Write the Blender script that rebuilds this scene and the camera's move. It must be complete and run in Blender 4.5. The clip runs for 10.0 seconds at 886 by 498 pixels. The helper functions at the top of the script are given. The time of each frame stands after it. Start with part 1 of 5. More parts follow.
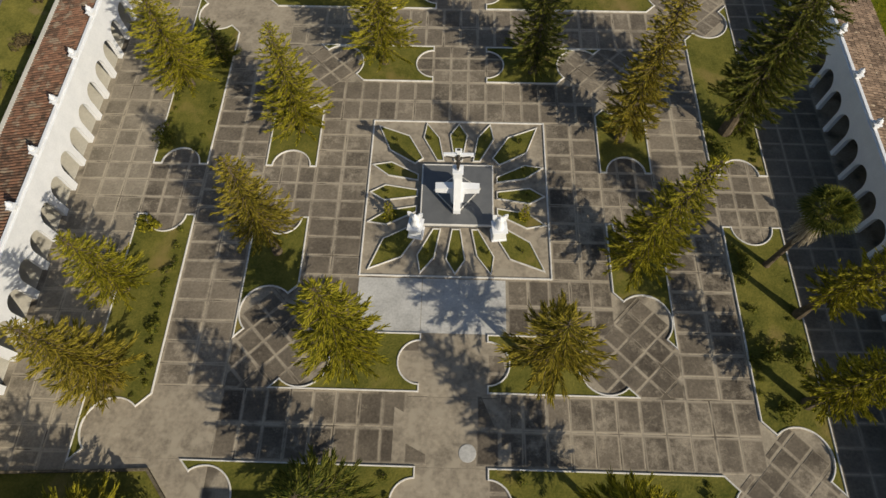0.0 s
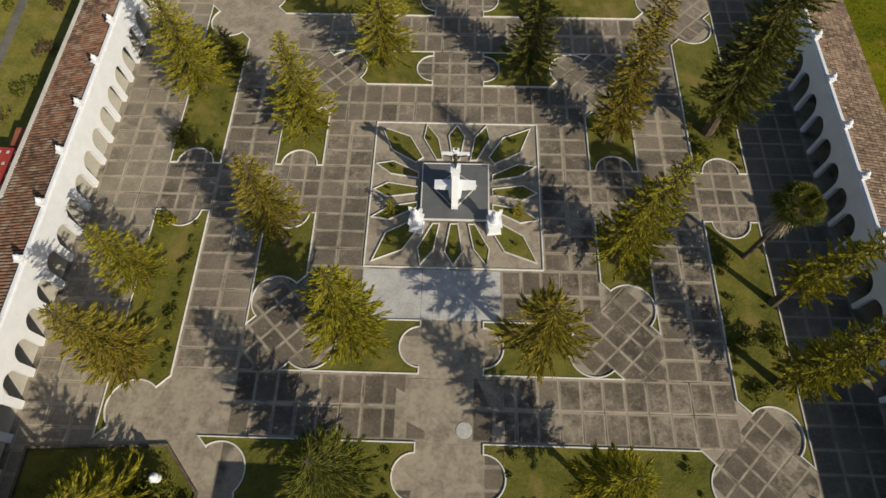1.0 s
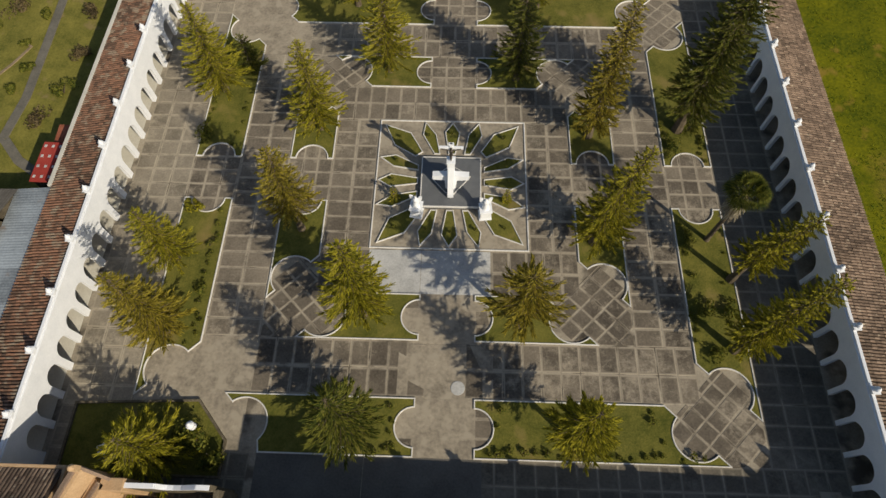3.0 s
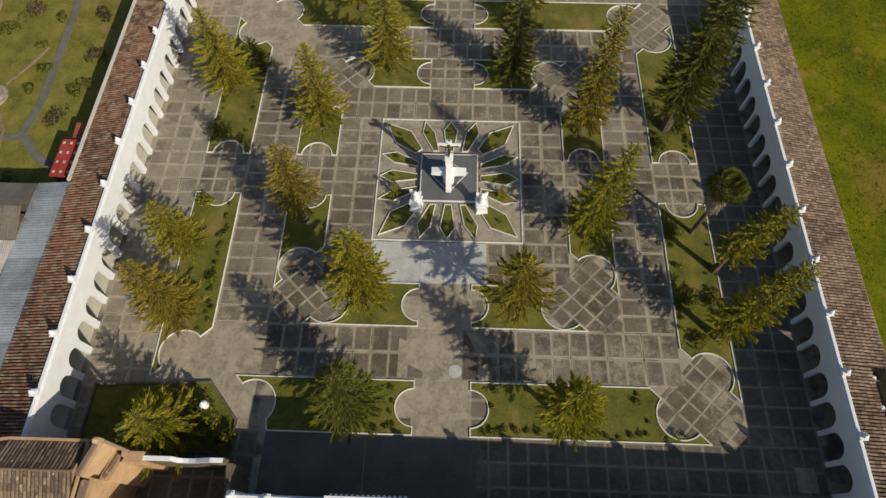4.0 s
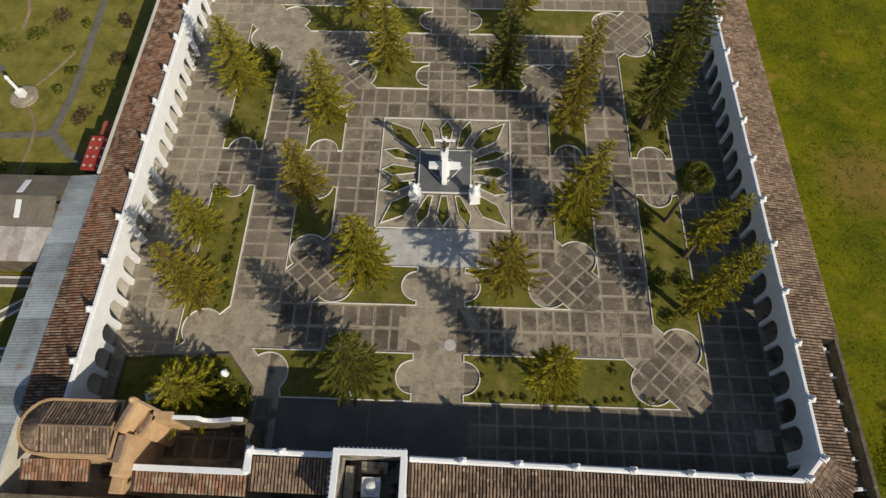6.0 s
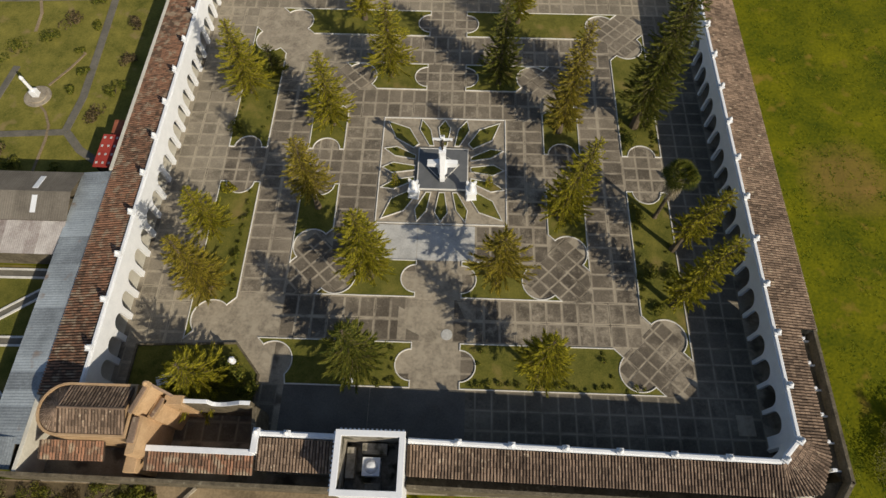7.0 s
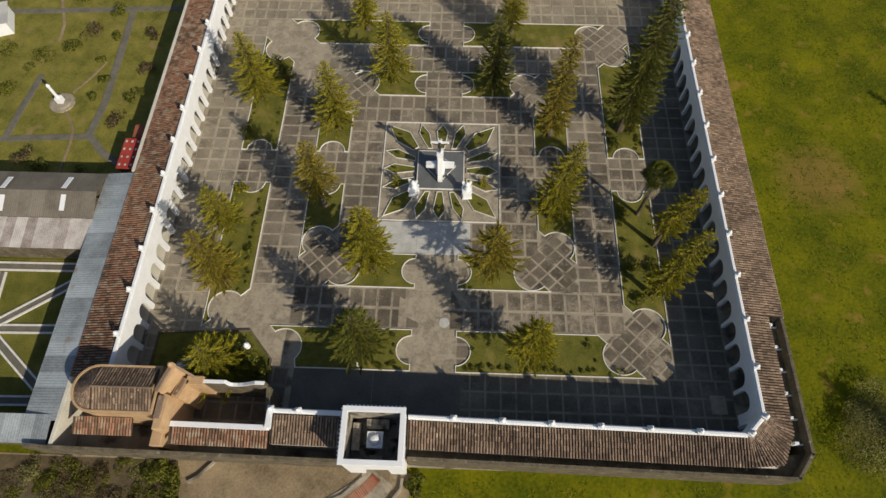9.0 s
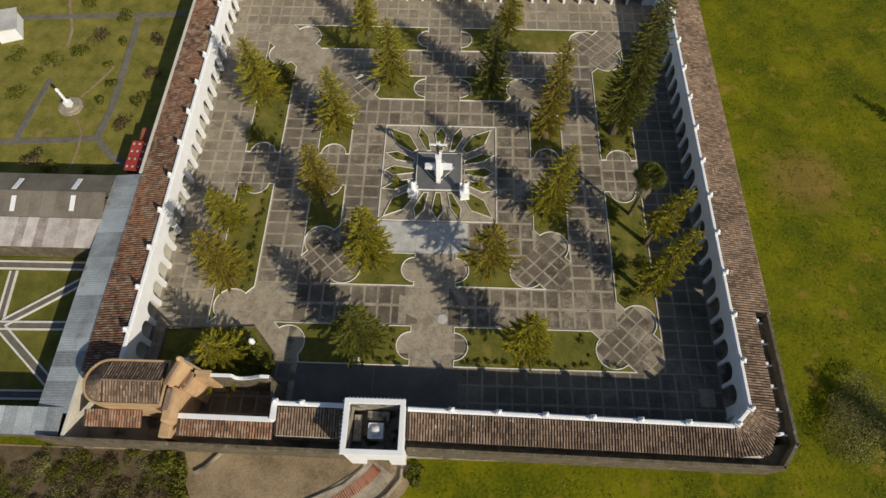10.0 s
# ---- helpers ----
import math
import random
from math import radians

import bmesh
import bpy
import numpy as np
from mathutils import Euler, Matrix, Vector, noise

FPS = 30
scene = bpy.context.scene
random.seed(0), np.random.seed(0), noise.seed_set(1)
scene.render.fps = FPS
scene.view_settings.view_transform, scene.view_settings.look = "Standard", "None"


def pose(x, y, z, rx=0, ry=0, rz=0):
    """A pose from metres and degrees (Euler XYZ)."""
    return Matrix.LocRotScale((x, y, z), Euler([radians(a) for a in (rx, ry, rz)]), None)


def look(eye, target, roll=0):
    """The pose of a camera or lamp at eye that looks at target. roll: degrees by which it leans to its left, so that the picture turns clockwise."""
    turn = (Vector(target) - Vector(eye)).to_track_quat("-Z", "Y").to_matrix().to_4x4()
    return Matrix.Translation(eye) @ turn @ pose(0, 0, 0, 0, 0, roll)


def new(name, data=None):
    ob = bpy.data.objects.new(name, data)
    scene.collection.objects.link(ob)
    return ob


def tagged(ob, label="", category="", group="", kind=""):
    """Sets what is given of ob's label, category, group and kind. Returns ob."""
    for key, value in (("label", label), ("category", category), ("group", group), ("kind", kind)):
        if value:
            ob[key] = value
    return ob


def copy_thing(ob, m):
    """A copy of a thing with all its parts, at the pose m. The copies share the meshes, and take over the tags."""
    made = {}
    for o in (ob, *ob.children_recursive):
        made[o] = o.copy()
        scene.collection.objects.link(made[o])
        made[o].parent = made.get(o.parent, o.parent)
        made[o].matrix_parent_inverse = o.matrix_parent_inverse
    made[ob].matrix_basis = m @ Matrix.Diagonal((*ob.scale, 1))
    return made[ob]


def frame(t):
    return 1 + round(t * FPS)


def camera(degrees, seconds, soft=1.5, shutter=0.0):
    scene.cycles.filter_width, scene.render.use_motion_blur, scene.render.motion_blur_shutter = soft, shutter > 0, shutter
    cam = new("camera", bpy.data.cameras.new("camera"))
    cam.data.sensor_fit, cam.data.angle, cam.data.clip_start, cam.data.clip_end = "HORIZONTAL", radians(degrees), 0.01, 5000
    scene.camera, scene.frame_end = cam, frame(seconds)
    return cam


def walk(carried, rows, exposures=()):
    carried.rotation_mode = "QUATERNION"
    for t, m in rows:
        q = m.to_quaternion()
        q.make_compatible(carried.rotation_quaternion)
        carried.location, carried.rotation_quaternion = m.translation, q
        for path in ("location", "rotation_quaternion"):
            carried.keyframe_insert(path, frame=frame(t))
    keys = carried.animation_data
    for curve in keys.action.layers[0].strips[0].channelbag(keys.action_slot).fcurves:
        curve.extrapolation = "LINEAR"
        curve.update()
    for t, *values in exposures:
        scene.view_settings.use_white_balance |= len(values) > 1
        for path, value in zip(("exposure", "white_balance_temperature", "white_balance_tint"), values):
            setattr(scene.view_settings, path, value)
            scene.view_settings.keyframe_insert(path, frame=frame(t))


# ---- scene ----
cam = camera(73.7, 10.0)
PATH = [
    (0, (-0.233, -26.318, 43.336), (-0.267, -25.441, 41.539), -0.6),
    (0.5, (0.035, -27.3, 44.681), (-0.006, -26.423, 42.884), -1.0),
    (1, (0.079, -28.37, 45.977), (0.04, -27.49, 44.182), -0.9),
    (1.5, (0.183, -29.45, 47.354), (0.144, -28.569, 45.559), -0.9),
    (2, (0.21, -30.64, 48.599), (0.173, -29.755, 46.806), -0.6),
    (2.5, (0.344, -31.743, 49.873), (0.307, -30.859, 48.079), -0.7),
    (4, (0.732, -34.974, 53.524), (0.695, -34.088, 51.731), -0.6),
    (4.5, (0.88, -36.043, 54.683), (0.842, -35.155, 52.891), -0.6),
    (5, (0.974, -37.028, 55.86), (0.938, -36.14, 54.069), -0.5),
    (5.5, (1.087, -37.976, 56.971), (1.052, -37.088, 55.18), -0.5),
    (7, (1.594, -40.748, 60.274), (1.558, -39.859, 58.482), -0.4),
    (7.5, (1.761, -41.561, 61.32), (1.724, -40.672, 59.529), -0.6),
    (8, (1.826, -42.323, 62.432), (1.789, -41.432, 60.642), -0.5),
    (8.5, (1.966, -43.052, 63.605), (1.928, -42.16, 61.816), -0.6),
    (9, (2.135, -43.805, 64.689), (2.095, -42.912, 62.9), -0.7),
    (9.5, (2.205, -44.53, 65.596), (2.167, -43.633, 63.809), -0.6),
    (10, (2.247, -45.218, 66.544), (2.211, -44.317, 64.758), -0.5),
]
walk(cam, [(t, look(eye, target, roll)) for t, eye, target, roll in PATH])

# ---- world, sun, exposure ----
SUN_DIR = Vector((1.14, -1.1, 1.0)).normalized()
world = bpy.data.worlds.new("sky")
scene.world = world
world.use_nodes = True
wn = world.node_tree.nodes
sky = wn.new("ShaderNodeTexSky")
sky.sky_type = 'NISHITA'
sky.sun_disc = False
sky.sun_elevation = radians(32.3)
sky.sun_rotation = radians(134)
wn["Background"].inputs[1].default_value = 0.077
world.node_tree.links.new(sky.outputs[0], wn["Background"].inputs[0])
sun_data = bpy.data.lights.new("sun", 'SUN')
sun_data.energy = 4.0
sun_data.angle = radians(0.6)
sun_data.color = (1.0, 0.9, 0.72)
sun = new("sun", sun_data)
sun.matrix_world = look(SUN_DIR * 200, (0, 0, 0))


# ---- materials ----
def mat(name, dark, light, scale=1.0, rough=0.85, bump=0.3, fine=14.0, island=0.0, objrand=0.0, metal=0.0, spots=None, patch=None):
    """A worn surface: broad stains and fine grain in world metres, with variation by piece."""
    m = bpy.data.materials.new(name)
    m.use_nodes = True
    nt = m.node_tree
    n, l = nt.nodes, nt.links
    b = n["Principled BSDF"]
    b.inputs["Roughness"].default_value = rough
    b.inputs["Metallic"].default_value = metal
    b.inputs["Specular IOR Level"].default_value = 0.15 if rough > 0.65 else 0.4
    geo = n.new("ShaderNodeNewGeometry")
    big = n.new("ShaderNodeTexNoise")
    big.inputs["Scale"].default_value = scale
    big.inputs["Detail"].default_value = 6
    big.inputs["Roughness"].default_value = 0.65
    small = n.new("ShaderNodeTexNoise")
    small.inputs["Scale"].default_value = fine
    small.inputs["Detail"].default_value = 4
    for t in (big, small):
        l.new(geo.outputs["Position"], t.inputs["Vector"])
    mixn = n.new("ShaderNodeMath")
    mixn.operation = 'MULTIPLY_ADD'
    mixn.inputs[1].default_value = 0.35
    l.new(small.outputs[0], mixn.inputs[0])
    half = n.new("ShaderNodeMath")
    half.operation = 'MULTIPLY'
    half.inputs[1].default_value = 0.65
    l.new(big.outputs[0], half.inputs[0])
    l.new(half.outputs[0], mixn.inputs[2])
    value = mixn.outputs[0]
    for amount, src in ((island, geo.outputs["Random Per Island"]), (objrand, None)):
        if amount:
            if src is None:
                oi = n.new("ShaderNodeObjectInfo")
                src = oi.outputs["Random"]
            sh = n.new("ShaderNodeMath")
            sh.operation = 'MULTIPLY_ADD'
            sh.inputs[1].default_value = amount
            l.new(src, sh.inputs[0])
            l.new(value, sh.inputs[2])
            off = n.new("ShaderNodeMath")
            off.operation = 'SUBTRACT'
            off.inputs[1].default_value = amount / 2
            l.new(sh.outputs[0], off.inputs[0])
            value = off.outputs[0]
    ramp = n.new("ShaderNodeValToRGB")
    ramp.color_ramp.elements[0].position = 0.3
    ramp.color_ramp.elements[0].color = (*dark, 1)
    ramp.color_ramp.elements[1].position = 0.7
    ramp.color_ramp.elements[1].color = (*light, 1)
    l.new(value, ramp.inputs[0])
    colour = ramp.outputs[0]
    if spots:
        sp = n.new("ShaderNodeTexNoise")
        sp.inputs["Scale"].default_value = spots[1]
        sp.inputs["Detail"].default_value = 5
        l.new(geo.outputs["Position"], sp.inputs["Vector"])
        sr = n.new("ShaderNodeValToRGB")
        sr.color_ramp.elements[0].position = spots[2]
        sr.color_ramp.elements[1].position = min(1.0, spots[2] + 0.12)
        l.new(sp.outputs[0], sr.inputs[0])
        mx = n.new("ShaderNodeMix")
        mx.data_type = 'RGBA'
        l.new(sr.outputs[0], mx.inputs[0])
        l.new(colour, mx.inputs[6])
        mx.inputs[7].default_value = (*spots[0], 1)
        colour = mx.outputs[2]
    if patch:
        dist = n.new("ShaderNodeVectorMath")
        dist.operation = 'DISTANCE'
        l.new(geo.outputs["Position"], dist.inputs[0])
        dist.inputs[1].default_value = patch[0]
        wob = n.new("ShaderNodeMath")
        wob.operation = 'MULTIPLY_ADD'
        wob.inputs[1].default_value = -9.0
        l.new(big.outputs[0], wob.inputs[0])
        l.new(dist.outputs["Value"], wob.inputs[2])
        near_r = n.new("ShaderNodeMapRange")
        near_r.inputs[1].default_value = patch[1] - 4.5
        near_r.inputs[2].default_value = patch[1] - 8.5
        near_r.inputs[4].default_value = 0.5
        l.new(wob.outputs[0], near_r.inputs[0])
        pm = n.new("ShaderNodeMix")
        pm.data_type = 'RGBA'
        l.new(near_r.outputs[0], pm.inputs[0])
        l.new(colour, pm.inputs[6])
        pm.inputs[7].default_value = (*patch[2], 1)
        colour = pm.outputs[2]
    l.new(colour, b.inputs["Base Color"])
    if bump:
        bp = n.new("ShaderNodeBump")
        bp.inputs["Strength"].default_value = bump
        bp.inputs["Distance"].default_value = 0.05
        l.new(small.outputs[0], bp.inputs["Height"])
        l.new(bp.outputs[0], b.inputs["Normal"])
    return m


def slab_mat(name, dark, light, pale, objrand, island):
    """Cast slabs: dark centres, pale lichen and lime worn in along their edges, by the slab's own UV."""
    m = mat(name, dark, light, 0.3, 0.9, 0.5, 5.0, island, objrand)
    nt = m.node_tree
    n, l = nt.nodes, nt.links
    b = n["Principled BSDF"]
    base = b.inputs["Base Color"].links[0].from_socket
    uv = n.new("ShaderNodeUVMap")
    sep = n.new("ShaderNodeSeparateXYZ")
    l.new(uv.outputs[0], sep.inputs[0])
    edges = []
    for i in (0, 1):
        c = n.new("ShaderNodeMath")
        c.operation = 'SUBTRACT'
        c.inputs[1].default_value = 0.5
        l.new(sep.outputs[i], c.inputs[0])
        a = n.new("ShaderNodeMath")
        a.operation = 'ABSOLUTE'
        l.new(c.outputs[0], a.inputs[0])
        edges.append(a)
    far = n.new("ShaderNodeMath")
    far.operation = 'MAXIMUM'
    l.new(edges[0].outputs[0], far.inputs[0])
    l.new(edges[1].outputs[0], far.inputs[1])
    geo = n.new("ShaderNodeNewGeometry")
    ns = n.new("ShaderNodeTexNoise")
    ns.inputs["Scale"].default_value = 0.9
    ns.inputs["Detail"].default_value = 12
    ns.inputs["Roughness"].default_value = 0.82
    l.new(geo.outputs["Position"], ns.inputs["Vector"])
    wide = n.new("ShaderNodeTexNoise")
    wide.inputs["Scale"].default_value = 0.13
    wide.inputs["Detail"].default_value = 5
    l.new(geo.outputs["Position"], wide.inputs["Vector"])
    both = n.new("ShaderNodeMath")
    both.operation = 'MULTIPLY_ADD'
    both.inputs[1].default_value = 1.3
    l.new(wide.outputs[0], both.inputs[0])
    grit = n.new("ShaderNodeMath")
    grit.operation = 'MULTIPLY'
    grit.inputs[1].default_value = 1.9
    l.new(ns.outputs[0], grit.inputs[0])
    l.new(grit.outputs[0], both.inputs[2])
    blotch = n.new("ShaderNodeMapRange")
    blotch.inputs[1].default_value = 1.64
    blotch.inputs[2].default_value = 2.1
    blotch.inputs[4].default_value = 0.8
    l.new(both.outputs[0], blotch.inputs[0])
    rim = n.new("ShaderNodeMapRange")
    rim.inputs[1].default_value = 0.39
    rim.inputs[2].default_value = 0.485
    l.new(far.outputs[0], rim.inputs[0])
    torn = n.new("ShaderNodeMapRange")
    torn.inputs[1].default_value = 1.22
    torn.inputs[2].default_value = 1.62
    torn.inputs[4].default_value = 0.9
    l.new(both.outputs[0], torn.inputs[0])
    rimmed = n.new("ShaderNodeMath")
    rimmed.operation = 'MULTIPLY'
    l.new(rim.outputs[0], rimmed.inputs[0])
    l.new(torn.outputs[0], rimmed.inputs[1])
    r = n.new("ShaderNodeMath")
    r.operation = 'MAXIMUM'
    l.new(blotch.outputs[0], r.inputs[0])
    l.new(rimmed.outputs[0], r.inputs[1])
    mx = n.new("ShaderNodeMix")
    mx.data_type = 'RGBA'
    l.new(r.outputs[0], mx.inputs[0])
    l.new(base, mx.inputs[6])
    mx.inputs[7].default_value = (*pale, 1)
    l.new(mx.outputs[2], b.inputs["Base Color"])
    return m


WHITE = mat("white_limewash", (0.72, 0.735, 0.76), (0.87, 0.88, 0.9), 0.7, 0.9, 0.15, 8)
KERB = mat("white_kerb_paint", (0.55, 0.53, 0.48), (0.82, 0.8, 0.76), 1.5, 0.85, 0.15, 10)
STATUE = mat("white_statue_paint", (0.8, 0.82, 0.84), (0.89, 0.9, 0.92), 1.5, 0.6, 0.1, 10)
BRONZE = mat("dark_bronze", (0.05, 0.045, 0.04), (0.12, 0.1, 0.08), 3, 0.5, 0.2, 12, metal=0.6)
LAWN = mat("lawn", (0.05, 0.065, 0.01), (0.22, 0.195, 0.042), 0.4, 0.95, 1.0, 7, spots=((0.24, 0.18, 0.065), 0.2, 0.58))
MEADOW = mat("meadow", (0.026, 0.05, 0.001), (0.205, 0.192, 0.003), 0.16, 0.95, 1.0, 2.6, spots=((0.215, 0.155, 0.022), 0.4, 0.6), patch=((49, 0.5, 0), 6.5, (0.25, 0.14, 0.05)))
SCRUBEARTH = mat("dark_scrub_earth", (0.045, 0.035, 0.02), (0.17, 0.13, 0.075), 0.4, 0.95, 0.6, 5, spots=((0.09, 0.1, 0.02), 0.35, 0.58))
DIRT = mat("dry_earth", (0.12, 0.092, 0.056), (0.4, 0.305, 0.19), 0.3, 0.95, 0.5, 4)
MORTAR = mat("pale_mortar", (0.2, 0.172, 0.132), (0.48, 0.42, 0.325), 0.45, 0.95, 0.3, 6, spots=((0.13, 0.11, 0.085), 0.4, 0.52))
GARDEN = mat("garden_grass", (0.075, 0.085, 0.014), (0.29, 0.25, 0.055), 0.35, 0.95, 1.0, 5, spots=((0.26, 0.2, 0.08), 0.45, 0.6))
# Smooth concrete, its grey lowered to deepen the south arcade's shade.
SHADECRETE = mat("smooth_grey_shade_concrete", (0.085, 0.079, 0.07), (0.19, 0.177, 0.156), 0.25, 0.85, 0.2, 6)
STAINED = mat("stained_plaster", (0.14, 0.125, 0.1), (0.5, 0.46, 0.39), 0.9, 0.95, 0.4, 5, spots=((0.06, 0.058, 0.04), 0.8, 0.52))
# Channels between tile rows: their shading is put into a darker colour.
TILEGAP = mat("shade_dark_tile_channel", (0.035, 0.026, 0.02), (0.12, 0.085, 0.062), 0.8, 0.95, 0.4, 9)
SLAB = slab_mat("paving_slab", (0.062, 0.052, 0.042), (0.215, 0.182, 0.14), (0.52, 0.45, 0.345), 0.16, 0.0)
SLAB_PALE = slab_mat("dusty_paving_slab", (0.15, 0.13, 0.1), (0.34, 0.295, 0.228), (0.5, 0.437, 0.333), 0.0, 0.14)
SLAB_JOINED = slab_mat("paving_slab_joined", (0.085, 0.072, 0.057), (0.28, 0.238, 0.183), (0.52, 0.452, 0.348), 0.0, 0.16)
# The same paving with the arcades' shade put into its colour.
SLAB_SHADED = slab_mat("shade_dark_paving_slab", (0.068, 0.061, 0.049), (0.19, 0.168, 0.132), (0.29, 0.256, 0.2), 0.1, 0.1)
CONCRETE = mat("worn_concrete", (0.14, 0.12, 0.093), (0.47, 0.405, 0.31), 0.35, 0.9, 0.4, 3.2, spots=((0.38, 0.33, 0.254), 0.9, 0.5))
CONCRETE_LIGHT = mat("light_concrete", (0.32, 0.315, 0.3), (0.66, 0.65, 0.62), 0.35, 0.85, 0.2, 6)
GREY = mat("grey_terrazzo", (0.1, 0.105, 0.11), (0.17, 0.175, 0.18), 0.8, 0.6, 0.1, 12)
TILE = mat("clay_roof_tile", (0.1, 0.072, 0.054), (0.33, 0.235, 0.17), 0.3, 0.9, 0.4, 9, island=0.3, spots=((0.55, 0.45, 0.33), 2.2, 0.62))
TILE_BRIGHT = mat("red_clay_tile", (0.12, 0.08, 0.058), (0.38, 0.2, 0.125), 0.13, 0.9, 0.4, 9, island=0.35, spots=((0.36, 0.28, 0.2), 1.1, 0.52))
OLDWALL = mat("mossy_old_wall", (0.05, 0.042, 0.028), (0.22, 0.185, 0.13), 0.9, 0.95, 0.6, 6, spots=((0.32, 0.28, 0.2), 1.5, 0.63))
CREAM = mat("cream_plaster", (0.5, 0.47, 0.4), (0.72, 0.69, 0.6), 0.6, 0.9, 0.2, 8)
OCHRE = mat("ochre_plaster", (0.36, 0.23, 0.12), (0.62, 0.43, 0.26), 0.6, 0.9, 0.2, 8)
BARK = mat("bark", (0.06, 0.045, 0.03), (0.2, 0.16, 0.11), 2.0, 0.95, 0.6, 14)
FIBRE = mat("fibre_cement_sheet", (0.12, 0.105, 0.085), (0.25, 0.222, 0.182), 0.35, 0.9, 0.2, 6, objrand=0.12)
ZINC = mat("weathered_zinc_sheet", (0.2, 0.22, 0.235), (0.47, 0.52, 0.55), 0.35, 0.7, 0.1, 6, objrand=0.35, metal=0.1, spots=((0.27, 0.19, 0.14), 0.5, 0.63))
RUST = mat("rusted_sheet", (0.25, 0.2, 0.18), (0.6, 0.56, 0.52), 0.6, 0.7, 0.1, 6, objrand=0.4)
REDROOF = mat("red_painted_sheet", (0.28, 0.03, 0.025), (0.4, 0.07, 0.05), 0.6, 0.7, 0.1, 8)
BRICK = mat("red_brick_steps", (0.2, 0.06, 0.03), (0.42, 0.15, 0.09), 1.2, 0.9, 0.3, 10, objrand=0.3)
PATHWAY = mat("grey_path", (0.1, 0.095, 0.08), (0.22, 0.2, 0.16), 0.6, 0.95, 0.3, 8)


def leaf_mat(name, dark, light):
    """Leaves: a matt upper side, and some light let through."""
    m = mat(name, dark, light, 0.5, 0.7, 0.0, 6, island=0.7)
    nt = m.node_tree
    n, l = nt.nodes, nt.links
    b = n["Principled BSDF"]
    tr = n.new("ShaderNodeBsdfTranslucent")
    l.new(b.inputs["Base Color"].links[0].from_socket, tr.inputs[0])
    mx = n.new("ShaderNodeMixShader")
    mx.inputs[0].default_value = 0.4
    l.new(b.outputs[0], mx.inputs[1])
    l.new(tr.outputs[0], mx.inputs[2])
    l.new(mx.outputs[0], n["Material Output"].inputs[0])
    return m


PINE = leaf_mat("araucaria_needles", (0.14, 0.142, 0.011), (0.46, 0.405, 0.034))
PINE_GOLD = leaf_mat("golden_conifer_needles", (0.14, 0.125, 0.014), (0.44, 0.355, 0.047))
PINE_DARK = leaf_mat("dark_conifer_needles", (0.065, 0.085, 0.014), (0.23, 0.225, 0.037))
SHRUB = leaf_mat("shrub_leaves", (0.08, 0.1, 0.015), (0.25, 0.24, 0.04))
THICKET = leaf_mat("grey_thicket_leaves", (0.2, 0.19, 0.07), (0.36, 0.34, 0.13))
DRYLEAF = leaf_mat("dry_scrub_leaves", (0.07, 0.055, 0.03), (0.24, 0.18, 0.09))
PALMLEAF = leaf_mat("palm_leaves", (0.05, 0.07, 0.012), (0.18, 0.18, 0.03))


# ---- mesh helpers ----
def mesh_of(name, verts, faces, material, uvs=None):
    me = bpy.data.meshes.new(name)
    me.from_pydata([tuple(v) for v in verts], [], faces)
    if uvs is not None:
        layer = me.uv_layers.new(name="UVMap")
        layer.data.foreach_set("uv", np.asarray(uvs, dtype=np.float32).ravel())
    me.materials.append(material)
    me.update()
    return me


def thing(name, label, category, x=0.0, y=0.0, z=0.0, rz=0.0, group="", kind=""):
    ob = new(name)
    ob.empty_display_size = 0.3
    ob.matrix_basis = pose(x, y, z, 0, 0, rz)
    return tagged(ob, label, category, group, kind)


def part(name, data, parent, label="", kind=""):
    """Links a mesh, or a bmesh with its material, as one object under a thing or a part."""
    if isinstance(data, tuple):
        bm, material = data
        me = bpy.data.meshes.new(name)
        bmesh.ops.recalc_face_normals(bm, faces=bm.faces)
        bm.to_mesh(me)
        bm.free()
        me.materials.append(material)
        data = me
    ob = new(name, data)
    ob.parent = parent
    return tagged(ob, label, kind=kind)


def box(bm, x0, x1, y0, y1, z0, z1, bevel=0.0, m=None):
    r = bmesh.ops.create_cube(bm, size=1)
    vs = r["verts"]
    for v in vs:
        v.co = Vector(((x0 + x1) / 2 + v.co.x * (x1 - x0), (y0 + y1) / 2 + v.co.y * (y1 - y0), (z0 + z1) / 2 + v.co.z * (z1 - z0)))
    if bevel:
        es = list({e for v in vs for e in v.link_edges})
        r = bmesh.ops.bevel(bm, geom=es, offset=bevel, segments=2, affect='EDGES', profile=0.5)
        vs = list({v for f in r["faces"] for v in f.verts} | {v for v in vs if v.is_valid})
    if m is not None:
        bmesh.ops.transform(bm, matrix=m, verts=[v for v in vs if v.is_valid])
    return bm


def cone(bm, r0, r1, z0, z1, seg=12, x=0.0, y=0.0):
    bmesh.ops.create_cone(bm, cap_ends=True, segments=seg, radius1=r0, radius2=max(r1, 0.001), depth=z1 - z0,
                          matrix=Matrix.Translation((x, y, (z0 + z1) / 2)))
    return bm


